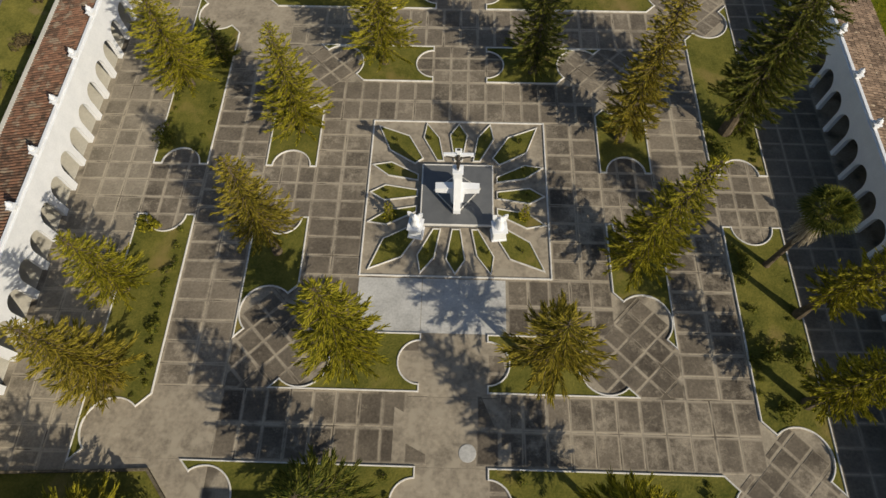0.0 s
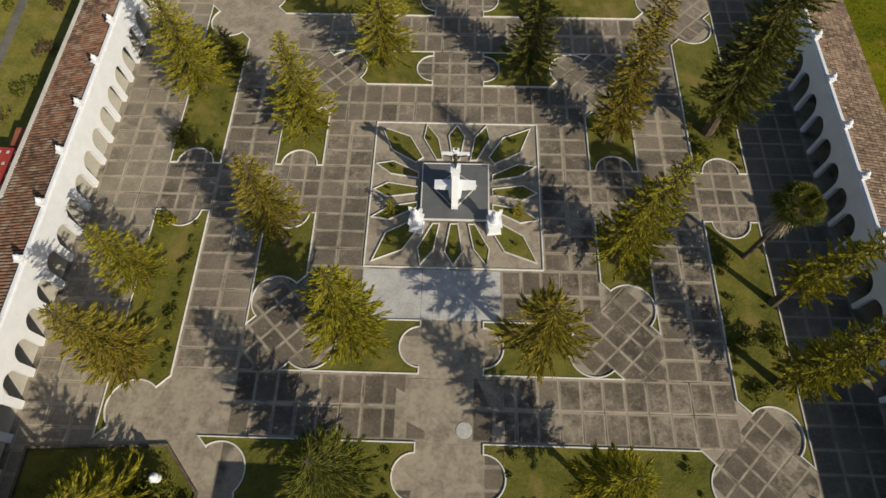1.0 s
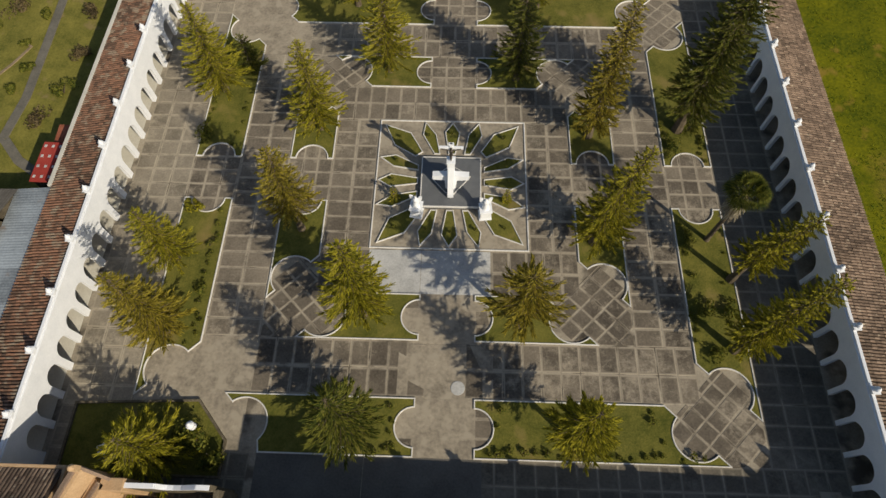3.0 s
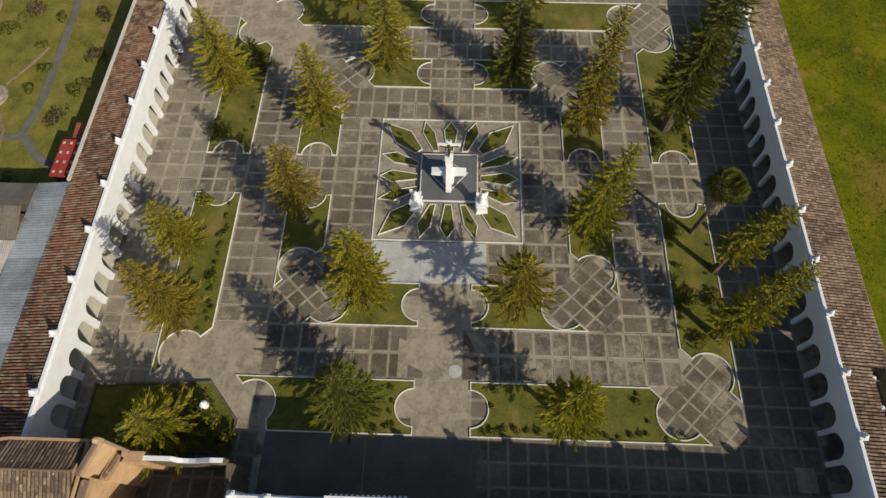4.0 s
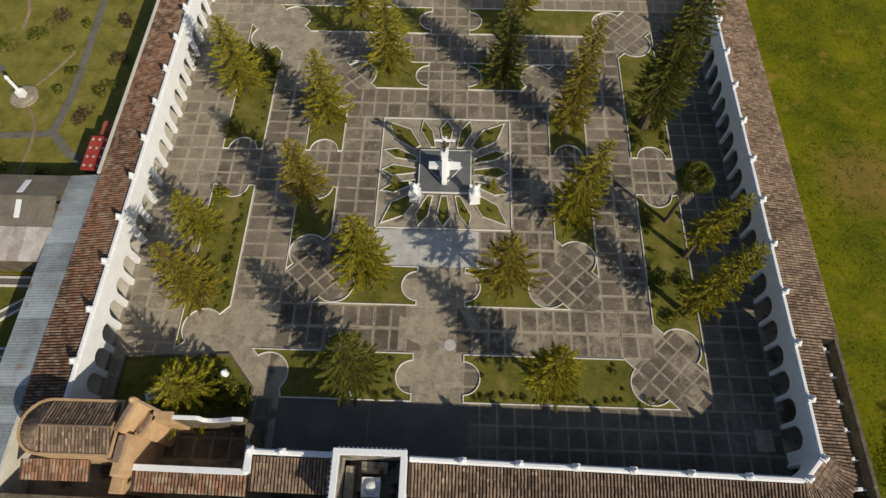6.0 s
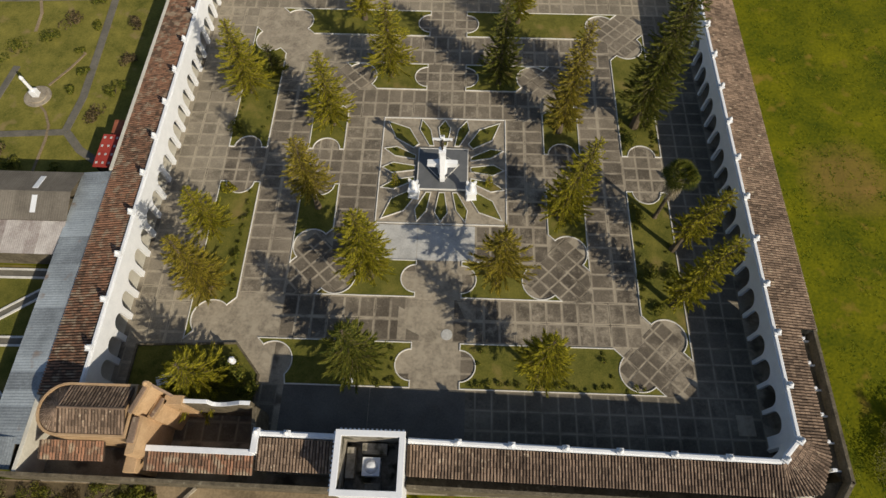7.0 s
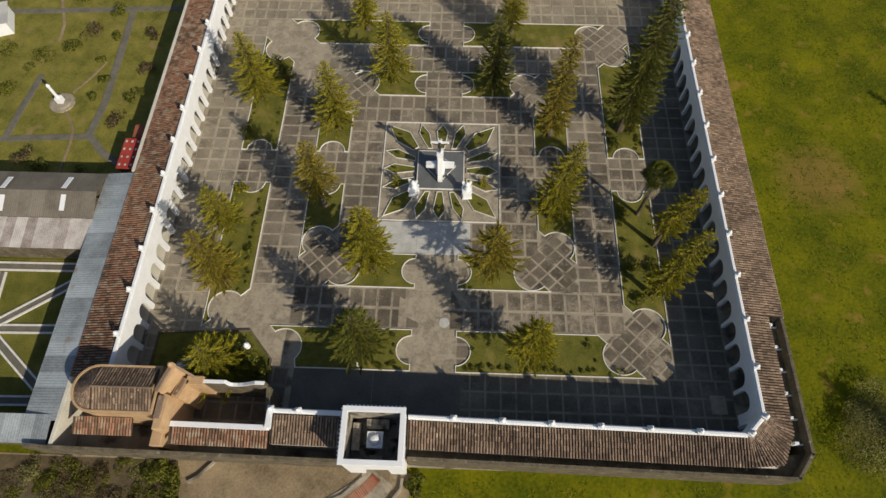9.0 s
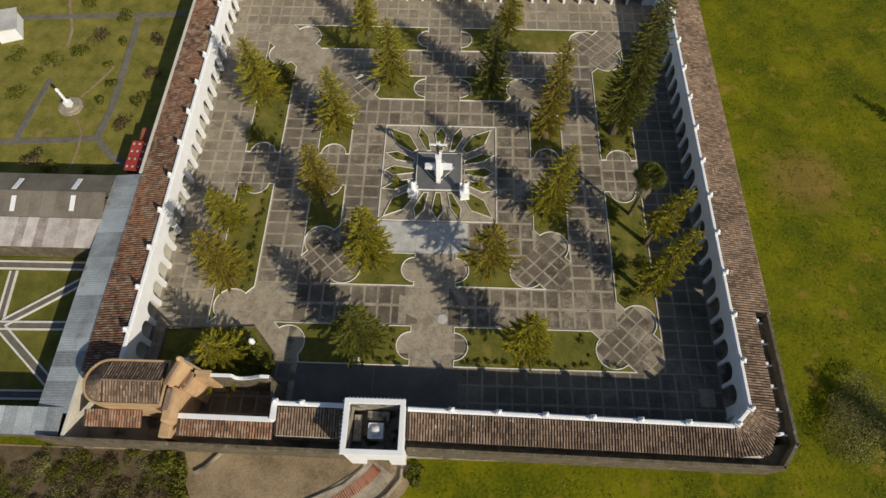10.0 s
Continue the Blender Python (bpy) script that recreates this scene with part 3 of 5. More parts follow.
# ---- trees ----
def conifer(x, y, h, r, seed, material, label, lean=(0.0, 0.0), base=0.12, sparse=1.0, shape=0.62, name="conifer_tree", strand=0.62, z=0.05):
    """A tapered trunk, whorls of limbs and a crown of many small fingered sprays."""
    rng = np.random.default_rng(seed)
    ob = thing(name, label, "tree", x, y, z, group="courtyard conifers")
    bm = bmesh.new()
    steps = 8
    rings = []
    for k in range(steps + 1):
        t = k / steps
        rad = (0.018 * h + 0.05) * (1 - t) ** 0.8 + 0.02 + (0.12 * (1 - t * 8) if t < 0.12 else 0)
        cx, cy = lean[0] * t * t, lean[1] * t * t
        rings.append([bm.verts.new((cx + rad * math.cos(a), cy + rad * math.sin(a), t * h * 0.97)) for a in [2 * math.pi * j / 9 for j in range(9)]])
    for a, b in zip(rings, rings[1:]):
        for j in range(9):
            bm.faces.new((a[j], a[(j + 1) % 9], b[(j + 1) % 9], b[j]))
    bm.faces.new(rings[-1])
    part("trunk", (bm, BARK), ob, "grey-brown tapering trunk")
    vs, fs = [], []
    lv, lf = [], []
    whorls = int(h * 2.0)
    for w in range(whorls):
        t = base + (1 - base) * (w + rng.uniform(0, 0.6)) / whorls
        t = min(t, 0.985)
        env = r * ((1 - t) / (1 - base)) ** shape * (0.75 + 0.25 * min(1.0, (t - base + 0.04) * 12))
        count = max(4, int((6 + 5 * (1 - t)) * sparse))
        a0 = rng.uniform(0, 6.28)
        for b in range(count):
            ang = a0 + 2 * math.pi * b / count + rng.normal(0, 0.16)
            reach = max(0.25, env * rng.uniform(0.68, 1.12))
            droop = rng.uniform(-0.12, 0.16) - 0.12 * (1 - t)
            p0 = np.array([lean[0] * t * t, lean[1] * t * t, t * h])
            out = np.array([math.cos(ang), math.sin(ang), 0])
            side = np.array([-out[1], out[0], 0])
            n = max(3, int(reach / 0.125))
            tip = p0 + out * reach + np.array([0, 0, reach * (droop + 0.18)])
            i = len(lv)
            for s in (-1, 1):
                lv.append(p0 + side * 0.035 * s)
            lv.append(p0 + np.array([0, 0, 0.07]))
            lv.append(tip)
            lf += [(i, i + 1, i + 3), (i + 1, i + 2, i + 3), (i + 2, i, i + 3)]
            for k in range(n):
                q = (k + rng.uniform(0.3, 1)) / n
                pos = p0 + out * reach * q + np.array([0, 0, reach * (droop * q + 0.18 * q * q)])
                for sgn in (-1, 1, rng.choice((-0.4, 0.4))):
                    spread = sgn * rng.uniform(0.25, 0.95) * (1.05 - 0.6 * q)
                    direc = out * math.cos(spread) + side * math.sin(spread) + np.array([0, 0, rng.uniform(-0.15, 0.5)])
                    direc = direc / np.linalg.norm(direc)
                    ln = strand * 0.9 * rng.uniform(0.5, 1.25) * (0.55 + 0.45 * (1 - t))
                    wd = 0.037 * rng.uniform(0.7, 1.4)
                    sd = np.cross(direc, [0, 0, 1.0])
                    sd = sd / (np.linalg.norm(sd) + 1e-6)
                    up = np.cross(sd, direc)
                    e = pos + direc * ln
                    mid = pos + direc * ln * 0.55
                    i = len(vs)
                    vs += [pos, mid + sd * wd, e, mid - sd * wd, mid + up * wd * 1.2]
                    fs += [(i, i + 1, i + 4), (i + 1, i + 2, i + 4), (i + 2, i + 3, i + 4), (i + 3, i, i + 4)]
    part("branchwork", mesh_of("branchwork", lv, lf, BARK), ob, "thin spreading limbs", "stuff")
    part("crown", mesh_of("crown", vs, fs, material), ob, "fingered evergreen sprays", "stuff")
    return ob


OLIVE = "tall olive-green conifer with spreading whorled branches in a grassy bed"
conifer(-25.3, 11.4, 12.0, 3.3, 1, PINE, OLIVE, strand=0.7)
conifer(-22.9, 14.6, 5.0, 1.8, 2, PINE_DARK, "low dark green conifer beside a taller tree", base=0.05)
conifer(-14.0, 6.5, 12.3, 3.1, 3, PINE, "slender olive-green conifer with a thin top", shape=0.62)
conifer(-14.5, -5.8, 13.2, 2.8, 4, PINE_GOLD, "golden-green conifer with a thin bare top", sparse=0.9, shape=0.55, base=0.3)
conifer(-7.6, -14.6, 14.2, 3.1, 5, PINE, "broad bright olive conifer in a notched bed", strand=0.72, base=0.22, shape=0.5)
conifer(6.5, -15.1, 11.2, 3.6, 6, PINE_GOLD, "sparse bronze-green araucaria with long bare branches", sparse=0.55, strand=0.95, base=0.35, shape=0.5)
conifer(13.9, -6.5, 15.3, 2.9, 7, PINE, "leaning olive-green conifer in a grassy bed", lean=(1.2, 0.0), shape=0.55)
conifer(14.4, 6.2, 17.3, 2.5, 8, PINE_GOLD, "very tall golden-olive conifer", lean=(0.5, 0.2), shape=0.42)
conifer(6.9, 13.8, 13.2, 2.8, 9, PINE_DARK, "tall dark green conifer", shape=0.5)
conifer(-7.2, 14.7, 12.4, 3.5, 10, PINE, "bright olive conifer with a short bare trunk", base=0.16)
conifer(23.9, 7.2, 22.5, 3.2, 11, PINE_DARK, "very tall dark green conifer near the cloister", lean=(0.6, 0.3), shape=0.36, base=0.16, sparse=1.4)
conifer(25.2, 7.4, 4.5, 1.2, 12, PINE_DARK, "small dark conifer under a tall tree", base=0.05)
conifer(26.4, -10.1, 13.4, 1.9, 13, PINE, "slim olive conifer with a bare lower trunk", lean=(1.0, -0.9), sparse=0.85, base=0.28, shape=0.36)
conifer(25.5, -16.9, 15.6, 2.1, 14, PINE, "olive conifer with a bare lower trunk", lean=(0.7, 0.0), sparse=0.95, base=0.18, shape=0.4)
conifer(-26.0, -9.4, 9.2, 2.7, 15, PINE, "broad olive conifer close to the cloister wall")
conifer(-25.0, -16.4, 11.8, 2.9, 16, PINE_GOLD, "golden-olive conifer close to the cloister wall", strand=0.75)
conifer(-7.9, -24.7, 11.6, 3.3, 17, PINE_DARK, "dark olive araucaria with fingered branches", strand=0.8, base=0.2)
conifer(10.5, -25.0, 11.4, 2.8, 18, PINE, "olive araucaria with fingered branches", strand=0.8, base=0.3, shape=0.55)
conifer(-23.2, -27.2, 8.0, 3.8, 19, PINE, "broad olive conifer beside the chapel garden", strand=0.8)
conifer(-11.8, 25.0, 13.0, 2.1, 20, PINE, "tall slender olive conifer at the courtyard's end")
conifer(9.6, 25.0, 13.0, 2.3, 21, PINE, "tall slender olive conifer at the courtyard's end")
conifer(-5.6, -2.3, 2.3, 0.55, 22, PINE, "small clipped conifer in a star-shaped bed", base=0.05, strand=0.3)
conifer(5.6, -2.2, 2.1, 0.5, 23, PINE, "small thin conifer in a star-shaped bed", base=0.05, strand=0.3)


THATCH = leaf_mat("dry_palm_fronds", (0.3, 0.25, 0.17), (0.55, 0.48, 0.36))


def palm(x, y, h, r, seed):
    rng = random.Random(seed)
    ob = thing("palm_tree", "palm with a shaggy trunk and round fan crown", "palm", x, y, 0.05)
    bm = bmesh.new()
    lathe(bm, [(0.32, 0), (0.24, 0.4), (0.2, h * 0.5), (0.24, h * 0.75), (0.42, h * 0.85), (0.36, h * 0.97), (0.1, h)], 12)
    part("trunk", (bm, BARK), ob, "pale shaggy trunk")
    vs, fs = [], []
    for k in range(420):
        ang, z0 = rng.uniform(0, 6.283), rng.uniform(h * 0.72, h * 0.98)
        o = Vector((math.cos(ang), math.sin(ang), 0))
        s = Vector((-math.sin(ang), math.cos(ang), 0))
        c = Vector((0, 0, z0)) + o * 0.25
        e = c + o * rng.uniform(0.35, 0.75) - Vector((0, 0, rng.uniform(0.9, 1.8)))
        i = len(vs)
        vs += [c + s * 0.04, c - s * 0.04, e - s * 0.02, e + s * 0.02]
        fs.append((i, i + 1, i + 2, i + 3))
    part("leaf_skirt", mesh_of("leaf_skirt", vs, fs, THATCH), ob, "pale dry hanging fronds", "stuff")
    vs, fs = [], []
    for k in range(80):
        ang, el = rng.uniform(0, 6.283), rng.uniform(-0.5, 1.35)
        stem = r * rng.uniform(0.45, 0.6)
        o = Vector((math.cos(ang) * math.cos(el), math.sin(ang) * math.cos(el), math.sin(el)))
        s = Vector((-math.sin(ang), math.cos(ang), 0))
        u = s.cross(o)
        c = Vector((0, 0, h)) + o * stem
        for j in range(11):
            a = radians(-75 + 15 * j)
            dd = o * math.cos(a) + s * math.sin(a) - u * 0.12
            e = c + dd * r * 0.5 - Vector((0, 0, 0.12 * r))
            w = s * math.cos(a) - o * math.sin(a)
            i = len(vs)
            vs += [c, c + dd * r * 0.3 + w * 0.05, e, c + dd * r * 0.3 - w * 0.05]
            fs.append((i, i + 1, i + 2, i + 3))
        i = len(vs)
        vs += [Vector((0, 0, h)) + s * 0.03, Vector((0, 0, h)) - s * 0.03, c - s * 0.02, c + s * 0.02]
        fs.append((i, i + 1, i + 2, i + 3))
    part("crown", mesh_of("crown", vs, fs, PALMLEAF), ob, "stiff green fan leaves", "stuff")
    return ob


palm(24.9, -5.9, 8.6, 2.0, 5)
conifer(56.5, -38.5, 12.0, 3.2, 24, PINE_DARK, "dark conifer standing alone on the meadow", z=-0.4)


def bush_mesh(seed, r, h, leaves, size):
    rng = np.random.default_rng(seed)
    vs, fs = [], []
    lobes = [(rng.normal(0, 0.4, 2) * r, rng.uniform(0.35, 0.7)) for _ in range(6)]
    for _ in range(leaves):
        c, s = lobes[rng.integers(0, 6)]
        v = rng.normal(0, 1, 3)
        v /= np.linalg.norm(v)
        p = np.array([c[0], c[1], h * 0.5 * (0.6 + s * 0.6)]) + v * np.array([r * s, r * s, h * 0.45 * s]) * rng.uniform(0.75, 1.08)
        p[2] = max(p[2], 0.02)
        a = rng.normal(0, 1, 3)
        a -= v * np.dot(a, v) * 0.8
        a /= np.linalg.norm(a)
        b = np.cross(a, v)
        b /= np.linalg.norm(b) + 1e-6
        q = size * rng.uniform(0.6, 1.3)
        i = len(vs)
        vs += [p - a * q, p + b * q * 0.5, p + a * q, p - b * q * 0.5]
        fs.append((i, i + 1, i + 2, i + 3))
    return vs, fs


def bush(x, y, r, h, seed, label, material=None, leaves=700, size=0.14, name="bush", z=0.05, group=""):
    ob = thing(name, label, "shrub", x, y, z, group=group)
    bm = bmesh.new()
    for k in range(5):
        a = k * 1.256 + seed
        m = Matrix.Rotation(a, 4, 'Z') @ Matrix.Rotation(radians(18 + 5 * k), 4, 'Y')
        bmesh.ops.create_cone(bm, cap_ends=True, segments=6, radius1=0.05 * h ** 0.5, radius2=0.01, depth=h * 0.7, matrix=m @ Matrix.Translation((0, 0, h * 0.35)))
    part("stems", (bm, BARK), ob, "thin woody stems", "stuff")
    vs, fs = bush_mesh(seed, r, h, leaves, size)
    part("foliage", mesh_of("foliage", vs, fs, material or SHRUB), ob, "small dense leaves", "stuff")
    return ob


# ---- star garden and crucifix ----
def star_garden():
    bm = kerb_bm([(-STAR, -STAR), (STAR, -STAR), (STAR, STAR), (-STAR, STAR)], 0.13, -0.02, 0.14)
    ob = thing("star_border", "square white kerb framing the star garden", "kerb", kind="structure")
    part("kerb", (bm, KERB), ob)
    bm = bmesh.new()
    box(bm, -STAR + 0.1, STAR - 0.1, -STAR + 0.1, STAR - 0.1, -0.05, 0.03, 0.01)
    ob = thing("star_paving", "worn concrete paving between the star beds", "paving", kind="structure")
    part("concrete_bed", (bm, CONCRETE), ob)
    label = "narrow pointed star-ray bed with white kerb and grass"
    for k in range(4):
        for v, p in ((-2.85, [(-2.87, -7.5), (-3.2, -5.8), (-1.95, -3.35), (-1.28, -3.35), (-1.72, -6.0)]),
                     (0, [(-0.05, -7.5), (-0.84, -6.15), (-0.4, -3.35), (0.34, -3.35), (0.78, -6.2)]),
                     (2.85, [(2.87, -7.5), (1.66, -5.85), (1.18, -3.35), (1.82, -3.35), (3.12, -5.82)])):
            bed(turned(p, k, False), label, "rays of the star garden", z=0.03, w=0.1, h=0.16)
        corner_pts = [(7.2, -7.1), (6.05, -4.4), (3.75, -3.0), (3.0, -3.6), (4.35, -6.05)]
        bed(turned(corner_pts, k, False), "broad pointed corner bed of the star garden", "rays of the star garden", z=0.03, w=0.1, h=0.16)


star_garden()

ob = thing("platform", "grey terrazzo platform with white edge under the crucifix", "platform", 0, -0.22, 0)
bm = bmesh.new()
box(bm, -3.02, 3.02, -2.95, 2.95, 0, 0.5, 0.02)
part("platform_body", (bm, GREY), ob)
part("rim", (kerb_bm([(-3.06, -2.99), (3.06, -2.99), (3.06, 2.99), (-3.06, 2.99)], 0.12, 0.3, 0.53), KERB), ob, "white painted rim")


ob = thing("crucifix_monument", "tall white crucifix on a buttressed white pedestal", "monument", 0, 0, 0.5)
diamond = [(-2.0, 0.05), (0, -2.25), (2.0, 0.3), (0, 1.7)]
bm = bmesh.new()
prism(bm, diamond, 0, 0.16)
part("stepped_base", (bm, GREY), ob, "grey diamond-shaped base")
part("base_edge", (kerb_bm(diamond, 0.07, 0.0, 0.2), KERB), ob, "thin white edging")
bm = bmesh.new()
for s0, s1, z0, z1 in ((0.42, 0.34, 0.16, 4.55),):
    lo = [bm.verts.new((x * s0, -0.85 + y * s0, z0)) for x, y in ((-1, -1), (1, -1), (1, 1), (-1, 1))]
    hi = [bm.verts.new((x * s1, -0.85 + y * s1, z1)) for x, y in ((-1, -1), (1, -1), (1, 1), (-1, 1))]
    for i in range(4):
        bm.faces.new((lo[i], lo[(i + 1) % 4], hi[(i + 1) % 4], hi[i]))
    bm.faces.new(hi)
    bm.faces.new(lo[::-1])
box(bm, -0.42, 0.42, -1.27, -0.43, 4.5, 4.7, 0.03)
part("pedestal", (bm, STATUE), ob, "square tapering white pedestal")
bm = bmesh.new()
prof = [(-2.2, 0.1), (-2.2, 0.6), (-1.2, 3.9), (-0.85, 3.9), (-0.85, 0.1)]
left = [bm.verts.new((-0.29, y, z)) for y, z in prof]
right = [bm.verts.new((0.29, y, z)) for y, z in prof]
for i in range(5):
    bm.faces.new((left[i], left[(i + 1) % 5], right[(i + 1) % 5], right[i]))
bm.faces.new(left[::-1])
bm.faces.new(right)
part("front_buttress", (bm, STATUE), ob, "steep white front buttress")
for sgn in (-1, 1):
    bm = bmesh.new()
    prof = [(0.3, 0.1), (0.5, 0.1), (0.6, 1.6), (1.78, 1.72), (1.78, 2.3), (0.3, 2.42)]
    left = [bm.verts.new((sgn * x, -1.15, z)) for x, z in prof]
    right = [bm.verts.new((sgn * x, -0.55, z)) for x, z in prof]
    for i in range(6):
        bm.faces.new((left[i], left[(i + 1) % 6], right[(i + 1) % 6], right[i]))
    bm.faces.new(left[::-1])
    bm.faces.new(right)
    part("side_buttress", (bm, STATUE), ob, "white corbelled side buttress")
bm = bmesh.new()
box(bm, -0.14, 0.14, -0.93, -0.72, 4.6, 7.2, 0.02)
box(bm, -1.12, 1.12, -0.93, -0.72, 6.45, 6.72, 0.02)
box(bm, -0.26, 0.26, -0.96, -0.7, 7.0, 7.2, 0.015)
part("cross", (bm, STATUE), ob, "white cross")
bm = bmesh.new()
lathe(bm, [(0.05, 4.8), (0.1, 5.1), (0.13, 5.5), (0.17, 5.7), (0.15, 6.0), (0.2, 6.3), (0.19, 6.4), (0.07, 6.48), (0.11, 6.58), (0.12, 6.68), (0.04, 6.78)], 10, Matrix.Translation((0, -1.03, 0)))
for sgn in (-1, 1):
    bmesh.ops.create_cone(bm, cap_ends=True, segments=8, radius1=0.07, radius2=0.045, depth=0.85, matrix=Matrix.Translation((sgn * 0.48, -1.0, 6.47)) @ Matrix.Rotation(sgn * radians(76), 4, 'Y'))
part("bronze_figure", (bm, BRONZE), ob, "dark bronze figure as a plain shape")


def angel(x, y, rz):
    ob = thing("angel_pedestal", "square white pedestal at the platform corner", "pedestal", x, y, 0.03, rz, group="angel pedestals")
    bm = bmesh.new()
    box(bm, -0.62, 0.62, -0.62, 0.62, 0, 0.2, 0.03)
    box(bm, -0.52, 0.52, -0.52, 0.52, 0.2, 1.35, 0.03)
    box(bm, -0.62, 0.62, -0.62, 0.62, 1.35, 1.5, 0.03)
    part("block", (bm, STATUE), ob)
    bm = bmesh.new()
    lathe(bm, [(0.4, 1.5), (0.36, 1.7), (0.26, 2.1), (0.22, 2.35), (0.27, 2.55), (0.22, 2.72), (0.08, 2.78), (0.13, 2.88), (0.14, 2.98), (0.05, 3.09)], 12)
    for s in (-1, 1):
        prof = [(0.08, 2.5), (0.35, 2.95), (0.62, 3.0), (0.6, 2.6), (0.45, 2.15), (0.25, 1.85)]
        a = [bm.verts.new((s * u, 0.16, z)) for u, z in prof]
        b = [bm.verts.new((s * u * 0.96, 0.27, z)) for u, z in prof]
        for i in range(6):
            bm.faces.new((a[i], a[(i + 1) % 6], b[(i + 1) % 6], b[i]))
        bm.faces.new(a)
        bm.faces.new(b[::-1])
    bmesh.ops.recalc_face_normals(bm, faces=bm.faces)
    me = bpy.data.meshes.new("angel_statue")
    bm.to_mesh(me)
    bm.free()
    me.materials.append(STATUE)
    st = tagged(new("angel_statue", me), "white winged statue standing on a square pedestal", "statue", "winged statues")
    st.matrix_basis = pose(x, y, 0.03, 0, 0, rz)


angel(-3.3, -3.75, -8)
angel(3.45, -3.8, 6)

# ---- gate tower ----
TX0, TX1, TY0, TY1, TZ = -7.95, -2.2, -37.5, -32.45, 7.8
ob = thing("gate_tower", "open square white gate tower with a broad coping", "tower")
for nm, x0, x1, y0, y1 in (("north_side", TX0, TX1, TY1 - 0.36, TY1), ("south_side", TX0, TX1, TY0, TY0 + 0.36),
                           ("west_side", TX0, TX0 + 0.36, TY0 + 0.36, TY1 - 0.36), ("east_side", TX1 - 0.36, TX1, TY0 + 0.36, TY1 - 0.36)):
    bm = bmesh.new()
    box(bm, x0, x1, y0, y1, 0 if "side" in nm and nm not in ("north_side", "south_side") else 3.2, TZ - 0.25)
    if nm in ("north_side", "south_side"):
        cx = (x0 + x1) / 2
        box(bm, x0, cx - 1.3, y0, y1, -0.3, 3.2)
        box(bm, cx + 1.3, x1, y0, y1, -0.3, 3.2)
    part(nm, (bm, WHITE), ob)
o1 = 0.14
rim = [(TX0 - o1, TY0 - o1), (TX1 + o1, TY0 - o1), (TX1 + o1, TY1 + o1), (TX0 - o1, TY1 + o1)]
part("coping", (kerb_bm(rim, 0.52, TZ - 0.25, TZ + 0.06), WHITE), ob, "broad white coping")
dent = bmesh.new()
box(dent, -0.09, 0.09, -0.12, 0.12, 0, 0.22, 0.02)
dent_me = bpy.data.meshes.new("dentil")
dent.to_mesh(dent_me)
dent.free()
dent_me.materials.append(WHITE)
for k in range(15):
    q = part("dentil", dent_me, ob)
    q.matrix_basis = pose(TX0 + 0.3 + k * 0.385, TY1 + 0.16, TZ - 0.3)
for k in range(13):
    q = part("dentil", dent_me, ob)
    q.matrix_basis = pose(TX0 - 0.16, TY0 + 0.3 + k * 0.385, TZ - 0.3, 0, 0, 90)
bm = bmesh.new()
box(bm, TX0 + 0.36, TX1 - 0.36, TY0 + 0.36, TY1 - 0.36, 3.4, 3.7)
part("floor_deck", (bm, STAINED), ob, "stained grey deck")
for x0, x1, y0, y1 in ((TX0 + 0.36, TX1 - 0.36, TY1 - 0.41, TY1 - 0.363), (TX0 + 0.36, TX1 - 0.36, TY0 + 0.363, TY0 + 0.41), (TX0 + 0.363, TX0 + 0.41, TY0 + 0.42, TY1 - 0.42), (TX1 - 0.41, TX1 - 0.363, TY0 + 0.42, TY1 - 0.42)):
    bm = bmesh.new()
    box(bm, x0, x1, y0, y1, 3.7, TZ - 0.27)
    part("inner_lining", (bm, STAINED), ob, "water-stained inner plaster")
for x0, x1, y0, y1, z in ((TX0 + 0.55, TX0 + 1.35, TY0 + 1.5, TY1 - 0.9, 4.9), (TX0 + 1.9, TX1 - 1.6, TY1 - 1.5, TY1 - 0.55, 5.2), (TX0 + 2.3, TX1 - 2.0, TY0 + 0.6, TY0 + 1.2, 4.6)):
    bm = bmesh.new()
    box(bm, x0, x1, y0, y1, 3.7, z, 0.05)
    part("inner_ledge", (bm, STAINED), ob, "stained masonry ledge")
ob = thing("lantern_block", "small white domed block standing inside the tower", "block", -5.05, -35.05, 3.7)
bm = bmesh.new()
box(bm, -0.7, 0.7, -0.7, 0.7, 0, 1.9, 0.05)
box(bm, -0.78, 0.78, -0.78, 0.78, 1.9, 2.05, 0.04)
lathe(bm, [(0.6, 2.05), (0.55, 2.2), (0.35, 2.36), (0.08, 2.43)], 12)
part("block_body", (bm, WHITE), ob)

# ---- chapel ----
CH_Z = 5.0


